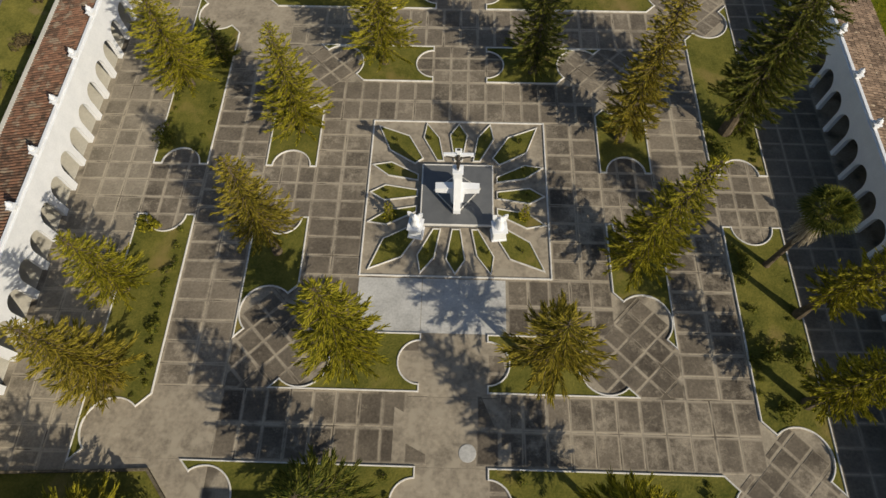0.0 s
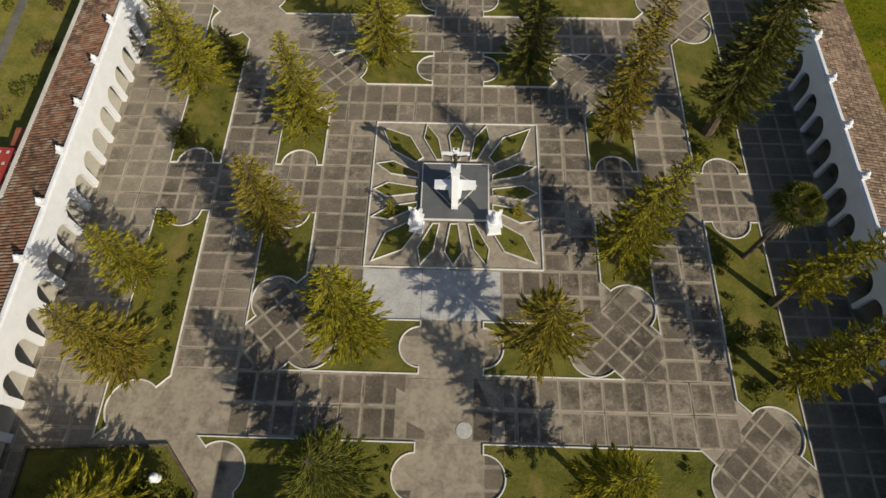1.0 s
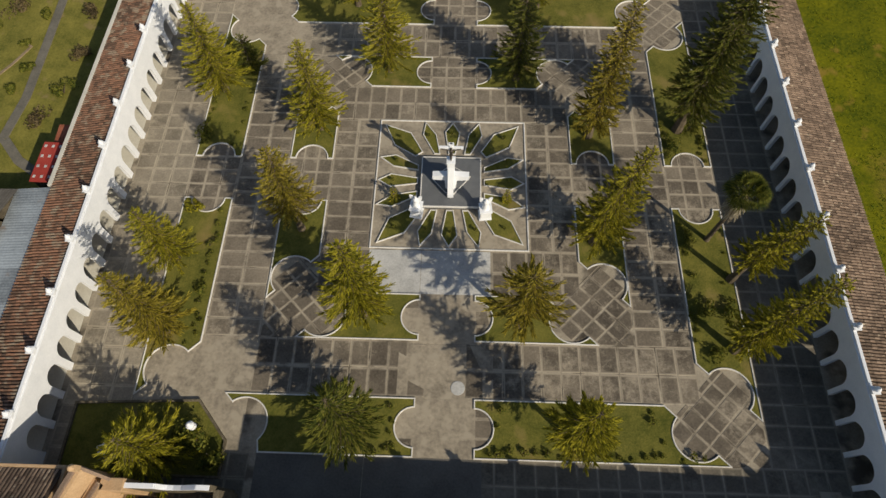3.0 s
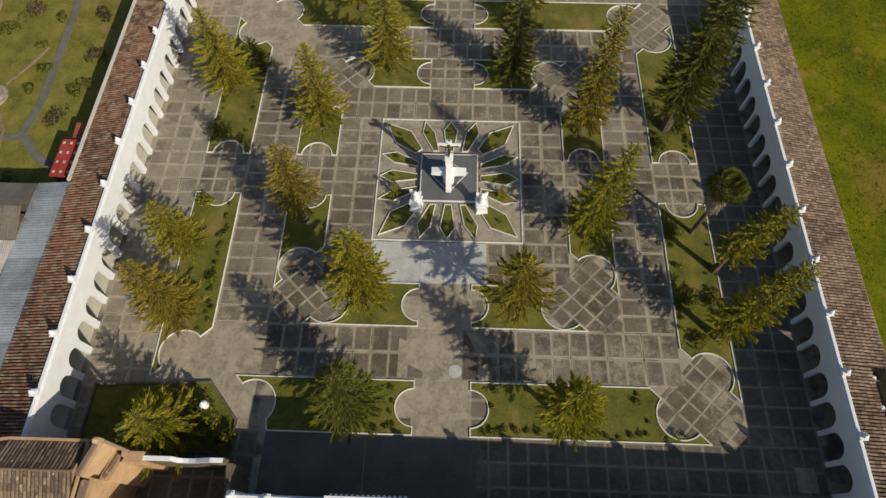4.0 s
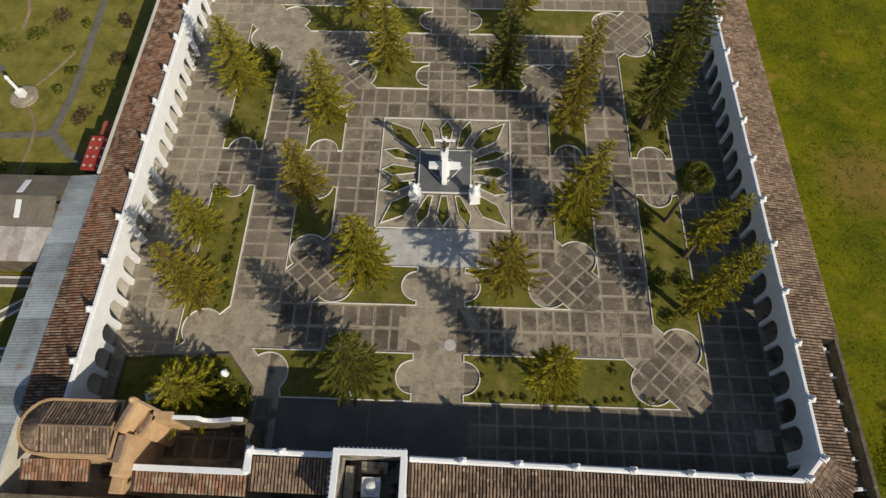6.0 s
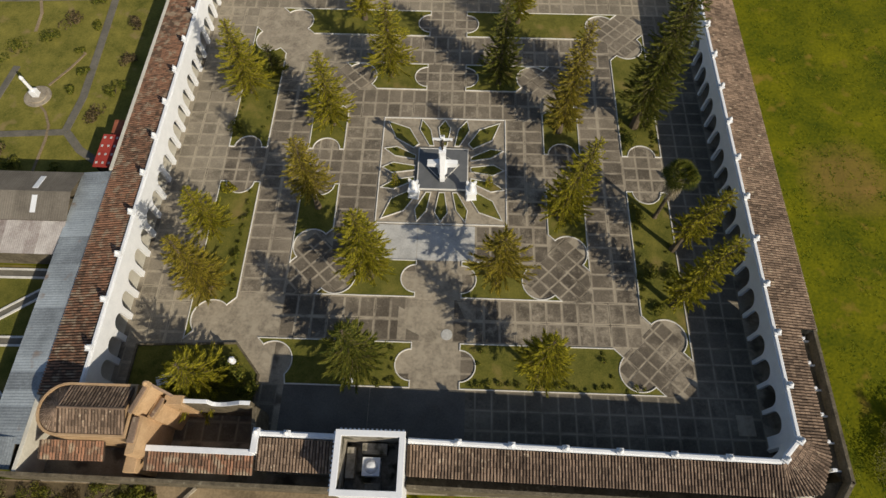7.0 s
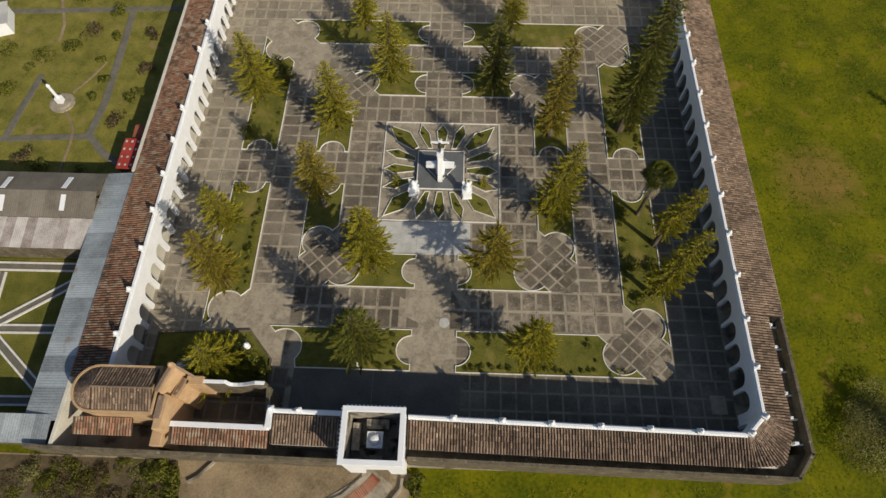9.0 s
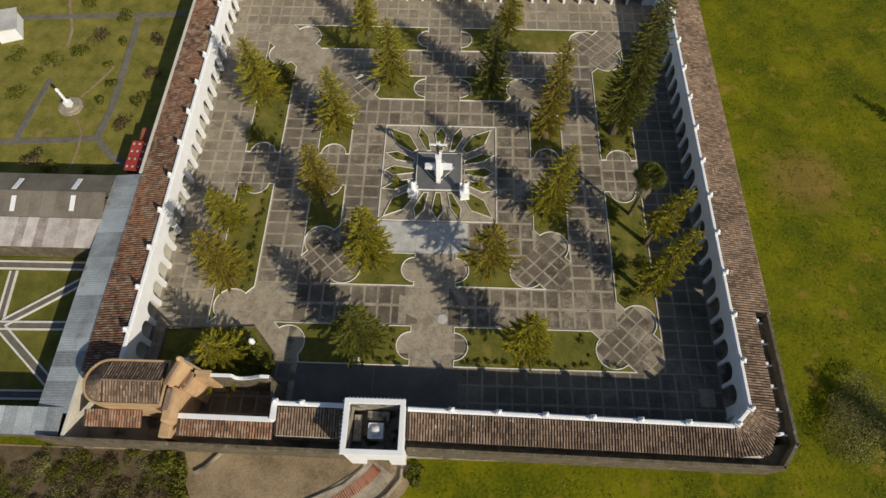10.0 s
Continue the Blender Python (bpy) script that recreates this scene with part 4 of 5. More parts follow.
def chapel():
    ob = thing("chapel", "small old chapel with a rounded apse and clay-tiled roof", "chapel", 0.8, -0.35, 1.6)
    outline = [(-27.4, -33.2), (-27.4, -28.5), (-33.6, -28.5)] + [(-33.6 + 2.35 * math.cos(a), -30.85 + 2.35 * math.sin(a)) for a in [radians(90 + 180 * k / 12) for k in range(1, 12)]] + [(-33.6, -33.2)]
    bm = bmesh.new()
    prism(bm, outline, -1.9, CH_Z)
    part("wall", (bm, OCHRE), ob, "ochre stained plaster wall")
    part("eave_rim", (kerb_bm(outline if area_of(outline) > 0 else outline[::-1], 0.24, CH_Z - 0.1, CH_Z + 0.28), OCHRE), ob, "worn ochre parapet rim")
    tile_roof(ob, (-33.6, -30.85), (-27.6, -30.85), (0, 1), 2.05, 6.15, 5.2, TILE, seed=21)
    tile_roof(ob, (-27.6, -30.95), (-33.6, -30.95), (0, -1), 1.95, 6.15, 5.2, TILE, seed=22)
    vs, fs = [], []
    for k in range(26):
        a = radians(94 + 172 * k / 25)
        dx, dy = math.cos(a), math.sin(a)
        for c in range(5):
            q0, q1 = 0.15 + c * 0.36, 0.15 + (c + 1) * 0.36 + 0.05
            i = len(vs)
            for q, lift in ((q0, 0.03), (q1, 0.0)):
                w = 0.045 + 0.05 * q / 2
                for s, up in ((-1, 0), (-0.5, 0.09), (0.5, 0.09), (1, 0)):
                    vs.append((-33.6 + dx * q - dy * w * s, -30.9 + dy * q + dx * w * s, 6.15 - 0.48 * q + lift + up))
            for j in range(3):
                fs.append((i + j, i + j + 1, i + 5 + j, i + 4 + j))
    c0 = len(vs)
    vs.append((-33.55, -30.9, 6.12))
    n = 20
    for k in range(n + 1):
        a = radians(88 + 184 * k / n)
        vs.append((-33.6 + 2.02 * math.cos(a), -30.9 + 2.02 * math.sin(a), 5.14))
    for k in range(n):
        fs.append((c0, c0 + 1 + k, c0 + 2 + k))
    part("apse_tiles", mesh_of("apse_tiles", vs, fs, TILE), ob, "fanned brown clay tiles", "stuff")
    bm = bmesh.new()
    lathe(bm, [(0.12, 0), (0.12, 6.0)], 8, Matrix.Translation((-33.6, -30.9, 6.2)) @ Matrix.Rotation(radians(90), 4, 'Y'))
    part("ridge_tile", (bm, TILE), ob)
    bm = bmesh.new()
    prism(bm, [(-27.2, -31.05), (-26.7, -31.3), (-25.5, -28.9), (-26.0, -28.65)], -1.9, 6.1)
    for v in bm.verts:
        if v.co.z > 0:
            v.co.z += 0.24 * (v.co.y + 31.2)
    part("gable_wall", (bm, OCHRE), ob, "tall ochre plaster gable wall with a worn top")
    bm = bmesh.new()
    prism(bm, [(-27.1, -34.6), (-26.4, -34.4), (-26.2, -31.3), (-27.1, -31.1)], -1.9, 5.2)
    part("south_wall", (bm, OCHRE), ob, "ochre plaster wall below the gable")
    bm = bmesh.new()
    prism(bm, [(-26.4, -31.3), (-25.6, -31.4), (-24.9, -29.7), (-25.7, -29.2)], -1.9, 4.4)
    part("porch", (bm, OCHRE), ob, "lower ochre porch before the gable")
    for (xa, ya), (xb, yb), z0, z1, w, mt in (((-27.1, -31.2), (-25.85, -28.7), 6.2, 6.78, 0.36, TILE), ((-25.95, -31.2), (-25.25, -29.5), 4.46, 4.46, 0.3, TILE), ((-25.7, -28.75), (-24.4, -29.3), 6.6, 4.6, 0.24, TILE), ((-26.85, -33.6), (-26.85, -31.4), 5.26, 5.26, 0.6, TILE)):
        ln = math.hypot(xb - xa, yb - ya)
        m = Matrix.Translation((xa, ya, z0)) @ Matrix.Rotation(math.atan2(yb - ya, xb - xa), 4, 'Z') @ Matrix.Rotation(-math.atan2(z1 - z0, ln), 4, 'Y')
        bm = bmesh.new()
        box(bm, 0, math.hypot(ln, z1 - z0), -w / 2, w / 2, -0.35, 0.1, 0.03, m)
        part("gable_coping", (bm, mt), ob, "weathered coping tiles along the gable")
    bm = bmesh.new()
    box(bm, -25.2, -23.5, -30.05, -29.15, -1.9, 4.4, 0.06)
    part("side_wing", (bm, OCHRE), ob, "low ochre wing wall")
    bm = bmesh.new()
    box(bm, -28.1, -27.0, -35.8, -34.3, -1.9, 2.9, 0.06)
    part("south_buttress", (bm, OCHRE), ob, "stained orange plaster buttress")
    bm = bmesh.new()
    box(bm, -0.22, 0.22, -0.22, 0.22, 6.1, 6.9, 0.04)
    lathe(bm, [(0.25, 6.9), (0.2, 7.05), (0.05, 7.2)], 8)
    bmesh.ops.transform(bm, matrix=Matrix.Translation((-25.75, -28.85, 0.5)), verts=bm.verts)
    part("bell_post", (bm, OCHRE), ob)
    tile_roof(ob, (-30.2, -33.3), (-36.2, -33.3), (0, -1), 1.6, 3.15, 2.6, TILE_BRIGHT, seed=23)
    return ob


chapel()
ob = thing("wall_chapel_front", "white wall with a curved scrolled top beside the chapel", "wall", kind="structure")
prof = [(-24.2, 0), (-24.2, 5.7), (-20.6, 5.7), (-20.45, 4.75), (-20.1, 4.6), (-19.6, 4.6), (-18.9, 4.85), (-18.2, 5.3), (-17.5, 5.75), (-16.6, 5.7), (-16.6, 0)]
bm = bmesh.new()
lo = [bm.verts.new((x, -30.15, z)) for x, z in prof]
hi = [bm.verts.new((x, -29.75, z)) for x, z in prof]
for i in range(len(prof)):
    j = (i + 1) % len(prof)
    bm.faces.new((lo[i], lo[j], hi[j], hi[i]))
bm.faces.new(lo)
bm.faces.new(hi[::-1])
part("wall_body", (bm, OLDWALL), ob, "stained brown masonry")
for (xa, za), (xb, zb) in zip(prof[1:-1], prof[2:-1]):
    bm = bmesh.new()
    ln = math.hypot(xb - xa, zb - za)
    box(bm, -0.02, ln + 0.02, -0.2, 0.16, 0, 0.12, 0.02, Matrix.Translation((xa, -29.95, za)) @ Matrix.Rotation(-math.atan2(zb - za, xb - xa), 4, 'Y'))
    part("coping_stone", (bm, WHITE), ob)
ob = slab_wall("wall_chapel_side", (-16.55, -30.0), (-16.1, -34.0), 0.4, 4.4, OLDWALL, "stained side wall of the chapel court")

# chapel garden
pts = [(-31.5, -23.1), (-20.9, -22.6), (-18.0, -25.9), (-18.0, -28.9), (-31.5, -28.9)]
bed(pts, "planted garden bed before the chapel", "beds round the courtyard", w=0.2, h=0.3, kerb_material=OLDWALL)
bush(-20.4, -26.4, 1.6, 3.0, 31, "dense round green citrus bush in the chapel garden", PINE_DARK, 1500, 0.16)
bush(-18.9, -27.6, 1.1, 1.9, 32, "leafy green bush at the garden corner", SHRUB, 800, 0.15)
bush(-26.9, -25.6, 1.2, 1.6, 33, "dark low bush in the chapel garden", PINE_DARK, 700, 0.14)
ob = thing("white_bench", "white stone block standing in the chapel garden", "block", -27.2, -27.0, 0.07, 25)
bm = bmesh.new()
box(bm, -0.7, 0.7, -0.45, 0.45, 0, 0.9, 0.06)
box(bm, -0.8, 0.8, -0.55, 0.55, 0.9, 1.05, 0.04)
part("block_body", (bm, WHITE), ob)
ob = thing("garden_statue", "small white statue in a bush", "statue", -20.2, -25.2, 2.2)
bm = bmesh.new()
lathe(bm, [(0.32, 0), (0.28, 0.3), (0.34, 0.6), (0.12, 0.8), (0.16, 0.95), (0.03, 1.1)], 10)
part("statue_body", (bm, WHITE), ob)


# ---- west side: roofs, court, garden ----
def sheet_roof(name, x0, x1, y0, y1, z0, z1, material, label, cols, wave=0.008, axis='x', group="west roofs"):
    """A shed roof of separate corrugated sheets over a plain wall; it falls from z0 to z1 along the axis."""
    ob = thing(name, label, "roof", group=group)
    bm = bmesh.new()
    box(bm, x0 + 0.3, x1 - 0.3, y0 + 0.3, y1 - 0.3, -0.3, min(z0, z1) - 0.12)
    part("wall", (bm, OLDWALL), ob, "plain plastered wall")
    n = 40
    w = (x1 - x0) / cols if axis == 'y' else (y1 - y0) / cols
    for c in range(cols):
        vs, fs = [], []
        off = 0.012 * (c % 2)
        for i in range(n + 1):
            u = c * w + (w + 0.06) * i / n
            h = wave * math.sin(i * 2 * math.pi * 6 / n)
            for e in (0, 1):
                if axis == 'y':
                    vs.append((x0 + u, y0 if e == 0 else y1, (z0 if e == 0 else z1) + h + off))
                else:
                    vs.append((x0 if e == 0 else x1, y0 + u, (z0 if e == 0 else z1) + h + off))
        m = len(vs)
        vs += [(v[0], v[1], v[2] - 0.02) for v in vs]
        for i in range(n):
            a = 2 * i
            fs.append((a, a + 1, a + 3, a + 2))
            fs.append((m + a, m + a + 2, m + a + 3, m + a + 1))
        part("roof_sheet", mesh_of("roof_sheet", vs, fs, material), ob)
    return ob


sheet_roof("shed_roof", -41.2, -37.6, -34.0, -4.2, 3.5, 3.95, ZINC, "long lean-to roof of weathered zinc sheets", 18)
sheet_roof("long_roof", -72.0, -41.0, -7.4, -4.2, 4.6, 3.6, FIBRE, "grey-brown fibre-cement roof slope", 20, axis='y')
sheet_roof("long_roof", -72.0, -41.0, -10.6, -7.4, 3.7, 4.6, FIBRE, "grey-brown fibre-cement roof slope", 20, axis='y')
sheet_roof("porch_roof", -72.0, -41.1, -14.4, -10.6, 3.1, 3.6, RUST, "streaked pale and rusty metal porch roof", 24, axis='y')
sheet_roof("south_roof", -60.0, -38.2, -36.2, -33.4, 3.5, 3.9, ZINC, "weathered blue-grey metal roof", 14, axis='y')
for x, y in ((-52.6, -6.2), (-52.3, -9.0), (-45.2, -6.0), (-44.9, -8.8)):
    ob = thing("skylight", "pale translucent roof sheet", "skylight", x, y, 4.62 - 0.32 * abs(y + 7.4), 0, group="skylights")
    bm = bmesh.new()
    box(bm, -0.3, 0.3, -1.0, 1.0, -0.02, 0.06, 0.01, Matrix.Rotation(radians(-17 if y > -7.4 else 16), 4, 'X'))
    part("sheet", (bm, WHITE), ob)
ob = thing("red_shed", "small shed with a red spotted metal roof", "shed", -39.6, -0.5, -0.3)
bm = bmesh.new()
box(bm, -1.2, 1.1, -2.1, 2.1, 0, 2.9)
part("wall", (bm, OLDWALL), ob)
bm = bmesh.new()
box(bm, -1.45, 1.35, -2.35, 2.35, 3.0, 3.1, 0.02, Matrix.Rotation(radians(3), 4, 'Y'))
roof = part("roof", (bm, REDROOF), ob, "red painted roof")
for k in range(15):
    bm = bmesh.new()
    u, v = -1.1 + (k % 4) * 0.72, -1.9 + (k // 4) * 1.2
    box(bm, u, u + 0.26, v, v + 0.3, 3.1 - 0.052 * u, 3.13 - 0.052 * u, 0.01)
    part("patch", (bm, CONCRETE_LIGHT), roof)
ob = thing("brick_hut", "tiny brick outbuilding with an earth-red roof", "hut", -39.6, 3.6, -0.3)
bm = bmesh.new()
box(bm, -0.8, 0.8, -0.9, 0.9, 0, 2.4)
part("wall", (bm, OLDWALL), ob)
bm = bmesh.new()
box(bm, -0.95, 0.95, -1.05, 1.05, 2.4, 2.52, 0.02, Matrix.Rotation(radians(4), 4, 'X'))
part("roof", (bm, BRICK), ob)

wl = ground_sheet("west_lawn", -140, -37.6, -4.3, 120, -0.3, GARDEN, "rough olive garden lawn", "lawn", 20)
wc = ground_sheet("court_lawn", -72, -41.3, -33.5, -14.3, -0.28, LAWN, "mown court lawn between white-edged paths", "lawn", 6)


def strip(name, pts, w, label, material=None, edge=None, z=-0.26, h=0.06, group="garden paths"):
    """A path of even width along a line, with raised white edges where given."""
    ob = thing(name, label, "path", group=group, kind="structure")
    lft, rgt = [], []
    for i, p in enumerate(pts):
        a = Vector(pts[max(0, i - 1)])
        b = Vector(pts[min(len(pts) - 1, i + 1)])
        d = (b - a).normalized()
        nrm = Vector((-d.y, d.x)) * w / 2
        lft.append(tuple(Vector(p) + nrm))
        rgt.append(tuple(Vector(p) - nrm))

    def ribbon(l2, r2, z0, z1):
        bm = bmesh.new()
        rows = []
        for a, b in zip(l2, r2):
            rows.append([bm.verts.new((*a, z0)), bm.verts.new((*a, z1)), bm.verts.new((*b, z1)), bm.verts.new((*b, z0))])
        for r0, r1 in zip(rows, rows[1:]):
            for k in range(3):
                bm.faces.new((r0[k], r0[k + 1], r1[k + 1], r1[k]))
        return bm

    part("surface", (ribbon(lft, rgt, z - 0.1, z + h), material or PATHWAY), ob)
    if edge:
        for sgn, side in ((1, lft), (-1, rgt)):
            far = [tuple(Vector(s) + (Vector(s) - Vector(p)).normalized() * 0.22) for s, p in zip(side, pts)]
            part("edging", (ribbon(side, far, z - 0.1, z + h + 0.09), edge), ob, "white painted edging")
    return ob


W = "grey path with white edging across the court lawn"
strip("court_path", [(-72, -15.55), (-41.5, -15.3)], 0.75, W, edge=KERB)
strip("court_path", [(-72, -23.6), (-51, -23.3), (-41.5, -23.1)], 0.7, W, edge=KERB)
strip("court_path", [(-51.2, -23.0), (-42.0, -16.4)], 0.7, W, edge=KERB, z=-0.25)
strip("court_path", [(-51.0, -23.8), (-41.8, -31.2)], 0.7, W, edge=KERB, z=-0.25)
strip("court_path", [(-52.4, -16.2), (-51.8, -22.4)], 0.6, W, edge=KERB, z=-0.245)
strip("court_path", [(-72, -31.9), (-41.5, -31.3)], 0.7, W, edge=KERB, z=-0.24)
G = "narrow grey garden path through the grass"
strip("garden_path", [(-95, 2.6), (-61, 3.4), (-47.9, 4.3)], 0.9, G)
strip("garden_path", [(-47.9, 4.2), (-45.5, 1.6), (-41.4, -1.0)], 1.0, G, z=-0.255)
strip("garden_path", [(-48.2, 4.4), (-47.6, 10), (-47.9, 17.3), (-48.4, 28.0)], 1.0, G, z=-0.25)
strip("garden_path", [(-95, 26.6), (-62, 27.8), (-41.0, 29.0)], 0.9, G, z=-0.245)
strip("garden_path", [(-59.5, 3.6), (-59.0, 9.0), (-58.2, 15.0)], 0.9, G, z=-0.24)
D = "thin pale trodden track in the grass"
strip("track", [(-50.3, -2.4), (-50.3, 3.0), (-50.6, 5.2), (-51.8, 7.4), (-53.4, 9.0)], 0.3, D, DIRT, z=-0.25)
strip("track", [(-52.8, 11.8), (-50.8, 15.0), (-49.6, 17.6), (-50.9, 18.4)], 0.3, D, DIRT, z=-0.25)
strip("track", [(-57.9, 21.4), (-58.2, 25.0), (-60.5, 31.0), (-63, 38)], 0.4, D, DIRT, z=-0.25)
ob = thing("garden_monument", "white column on a round stone base in the garden", "monument", -53.6, 9.9, -0.3)
bm = bmesh.new()
lathe(bm, [(1.75, 0), (1.75, 0.15), (1.25, 0.16), (1.25, 0.35), (0.5, 0.36)], 24)
part("round_base", (bm, CONCRETE), ob, "worn round stone base")
bm = bmesh.new()
box(bm, -0.42, 0.42, -0.42, 0.42, 0.35, 1.3, 0.05)
lathe(bm, [(0.26, 1.3), (0.22, 1.6), (0.2, 3.2), (0.26, 3.5), (0.16, 3.75), (0.04, 3.9)], 12)
part("column", (bm, WHITE), ob)
ob = thing("white_hut", "small white-roofed garden hut", "hut", -67.5, 24.5, -0.3, 20)
bm = bmesh.new()
box(bm, -1.6, 1.6, -2.2, 2.2, 0, 2.2)
part("wall", (bm, WHITE), ob)
bm = bmesh.new()
box(bm, -1.8, 1.8, -2.4, 2.4, 2.2, 2.32, 0.02, Matrix.Rotation(radians(3), 4, 'Y'))
part("roof", (bm, CONCRETE_LIGHT), ob)
for k, (x, y, r, h, m) in enumerate(((-55.5, 0.3, 1.3, 1.8, DRYLEAF), (-53.2, -0.8, 1.1, 1.6, SHRUB), (-55.3, 21.0, 1.5, 1.2, PINE_DARK), (-59.8, 17.6, 1.9, 1.0, PINE_DARK),
                                      (-50.2, 17.9, 0.7, 0.8, SHRUB), (-43.6, 10.8, 1.3, 1.6, SHRUB), (-50.0, 27.4, 1.3, 2.2, SHRUB), (-44.0, 23.0, 1.2, 1.2, DRYLEAF),
                                      (-43.6, 16.2, 1.3, 0.9, DRYLEAF), (-53.2, 23.8, 1.7, 0.7, DRYLEAF), (-47.0, -2.2, 1.4, 1.6, SHRUB), (-49.4, 11.0, 0.8, 0.9, SHRUB), (-48.6, 14.2, 0.8, 0.8, PINE_DARK),
                                      (-49.3, 22.5, 0.8, 0.9, SHRUB), (-45.5, 7.0, 1.6, 0.5, DRYLEAF), (-62.0, 12.0, 1.5, 1.0, SHRUB), (-64.5, 19.0, 1.7, 1.1, PINE_DARK), (-56.5, 30.5, 1.6, 1.2, SHRUB), (-47.5, 34.0, 1.8, 1.5, SHRUB))):
    bush(x, y, r, h, 60 + k, "rounded garden shrub on the rough lawn" if m is not DRYLEAF else "bare grey-brown shrub on the rough lawn", m, 420, 0.15, z=-0.3, group="garden shrubs")

# ---- outside to the south and east ----
bm = bmesh.new()
south_pts = [(-33, -36.8), (-27, -36.7), (-8, -36.9), (-1.6, -37.4), (-1.2, -38.5), (-2.2, -40.2), (-5, -43), (-6, -60), (-60, -60), (-60, -36.6)]
prism(bm, south_pts, -0.6, -0.3)
ob = tagged(new("dirt_yard"), "dry bare earth yard before the gate", "ground", kind="structure")
part("earth", (bm, DIRT), ob)
bm = bmesh.new()
prism(bm, [(-64, -36.9), (-26.2, -36.9), (-25.4, -39.0), (-25.2, -43), (-26, -60), (-64, -60)], -0.55, -0.285)
ob = tagged(new("scrub_ground"), "dark overgrown earth before the old wall", "ground", kind="structure")
part("earth", (bm, SCRUBEARTH), ob)
S = "curved concrete ramp up to the gate"
strip("ramp", [(-4.9, -37.7), (-6.0, -39.3), (-8.6, -41.0), (-12.5, -43.2), (-20, -46)], 3.3, S, CONCRETE, z=-0.27)
for k in range(44):
    u = k / 29
    x = -5.3 - 5.2 * u ** 1.25
    y = -37.9 - 4.2 * u
    a = math.degrees(math.atan2(-4.2, -5.2 * 1.25 * max(u, 0.05) ** 0.25)) + 90
    bm = bmesh.new()
    box(bm, -0.55, 0.55, -0.075, 0.075, 0, 0.06, 0.012)
    ob = thing("brick_step", "narrow red brick step in the ramp", "step", x, y, -0.21, a, group="brick steps", kind="structure")
    part("tread", (bm, BRICK), ob)
strip("ramp_kerb", [(-2.6, -37.9), (-2.7, -39.0), (-4.0, -40.6), (-6.8, -42.4), (-11, -44.6), (-19, -47.6)], 0.28, "pale curved kerb beside the ramp", MORTAR, z=-0.24, h=0.3)
strip("ramp_kerb", [(-6.6, -37.9), (-8.6, -39.7), (-12.8, -41.6), (-20, -44.2)], 0.22, "pale curved kerb beside the ramp", MORTAR, z=-0.24, h=0.2)
strip("low_wall", [(-22.2, -36.9), (-23.6, -38.4), (-24.6, -39.0)], 0.25, "low broken stone edging in the dirt", MORTAR, z=-0.25, h=0.3)
sr = random.Random(12)
for k in range(85):
    x, y = sr.uniform(-47, -25.0), sr.uniform(-45, -37.4)
    m = sr.choice((DRYLEAF, DRYLEAF, THICKET, SHRUB, PINE_DARK))
    bush(x, y, sr.uniform(0.5, 1.5), sr.uniform(0.25, 1.0), 100 + k, "dry tangled scrub before the old wall" if m in (DRYLEAF, THICKET) else "green scrub before the old wall", m, 520, 0.085, z=-0.35, group="scrub before the wall")
for k, (x, y, r) in enumerate(((-27.8, -37.6, 1.2), (-26.6, -38.0, 1.3), (-25.9, -39.6, 1.2), (-25.6, -41.5, 1.1), (-28.6, -38.4, 1.0), (-1.6, -38.4, 0.7), (-0.9, -39.2, 0.6), (-1.0, -37.8, 0.6))):
    bush(x, y, r, r * 1.1, 150 + k, "bright green bush growing by the old wall", SHRUB, 600, 0.13, z=-0.35, group="green bushes by the wall")
bush(47.5, -31.0, 4.8, 2.4, 171, "large pale grey-green thicket on the meadow", THICKET, 9000, 0.1, z=-0.35)
conifer(70.5, 5.0, 9.5, 2.4, 25, PINE_DARK, "dark conifer on the far meadow", z=-0.4)


def tufts():
    """Rough grass over the meadow beside the cloister."""
    rng = np.random.default_rng(9)
    vs, fs = [], []
    for k in range(7000):
        x, y = rng.uniform(38.3, 78), rng.uniform(-42, 42)
        if k % 6 == 0:
            x, y = rng.uniform(-1, 40), rng.uniform(-52, -37.6)
        q = noise.noise((x * 0.16, y * 0.16, 3.0))
        if q < rng.uniform(-0.6, 0.35):
            continue
        for j in range(5):
            a, ln = rng.uniform(0, 6.28), rng.uniform(0.2, 0.5)
            o = np.array([math.cos(a), math.sin(a), 0])
            w = np.array([-o[1], o[0], 0]) * 0.05
            c = np.array([x, y, -0.36]) + o * rng.uniform(0, 0.25)
            i = len(vs)
            vs += [c - w, c + w, c + o * ln + np.array([0, 0, ln * 0.3])]
            fs.append((i, i + 1, i + 2))
    ob = new("grass", mesh_of("grass", vs, fs, GRASS))
    tagged(ob, "rough green tufts of meadow grass", "grass", kind="stuff")


GRASS = leaf_mat("meadow_blades", (0.07, 0.11, 0.003), (0.26, 0.27, 0.012))
tufts()

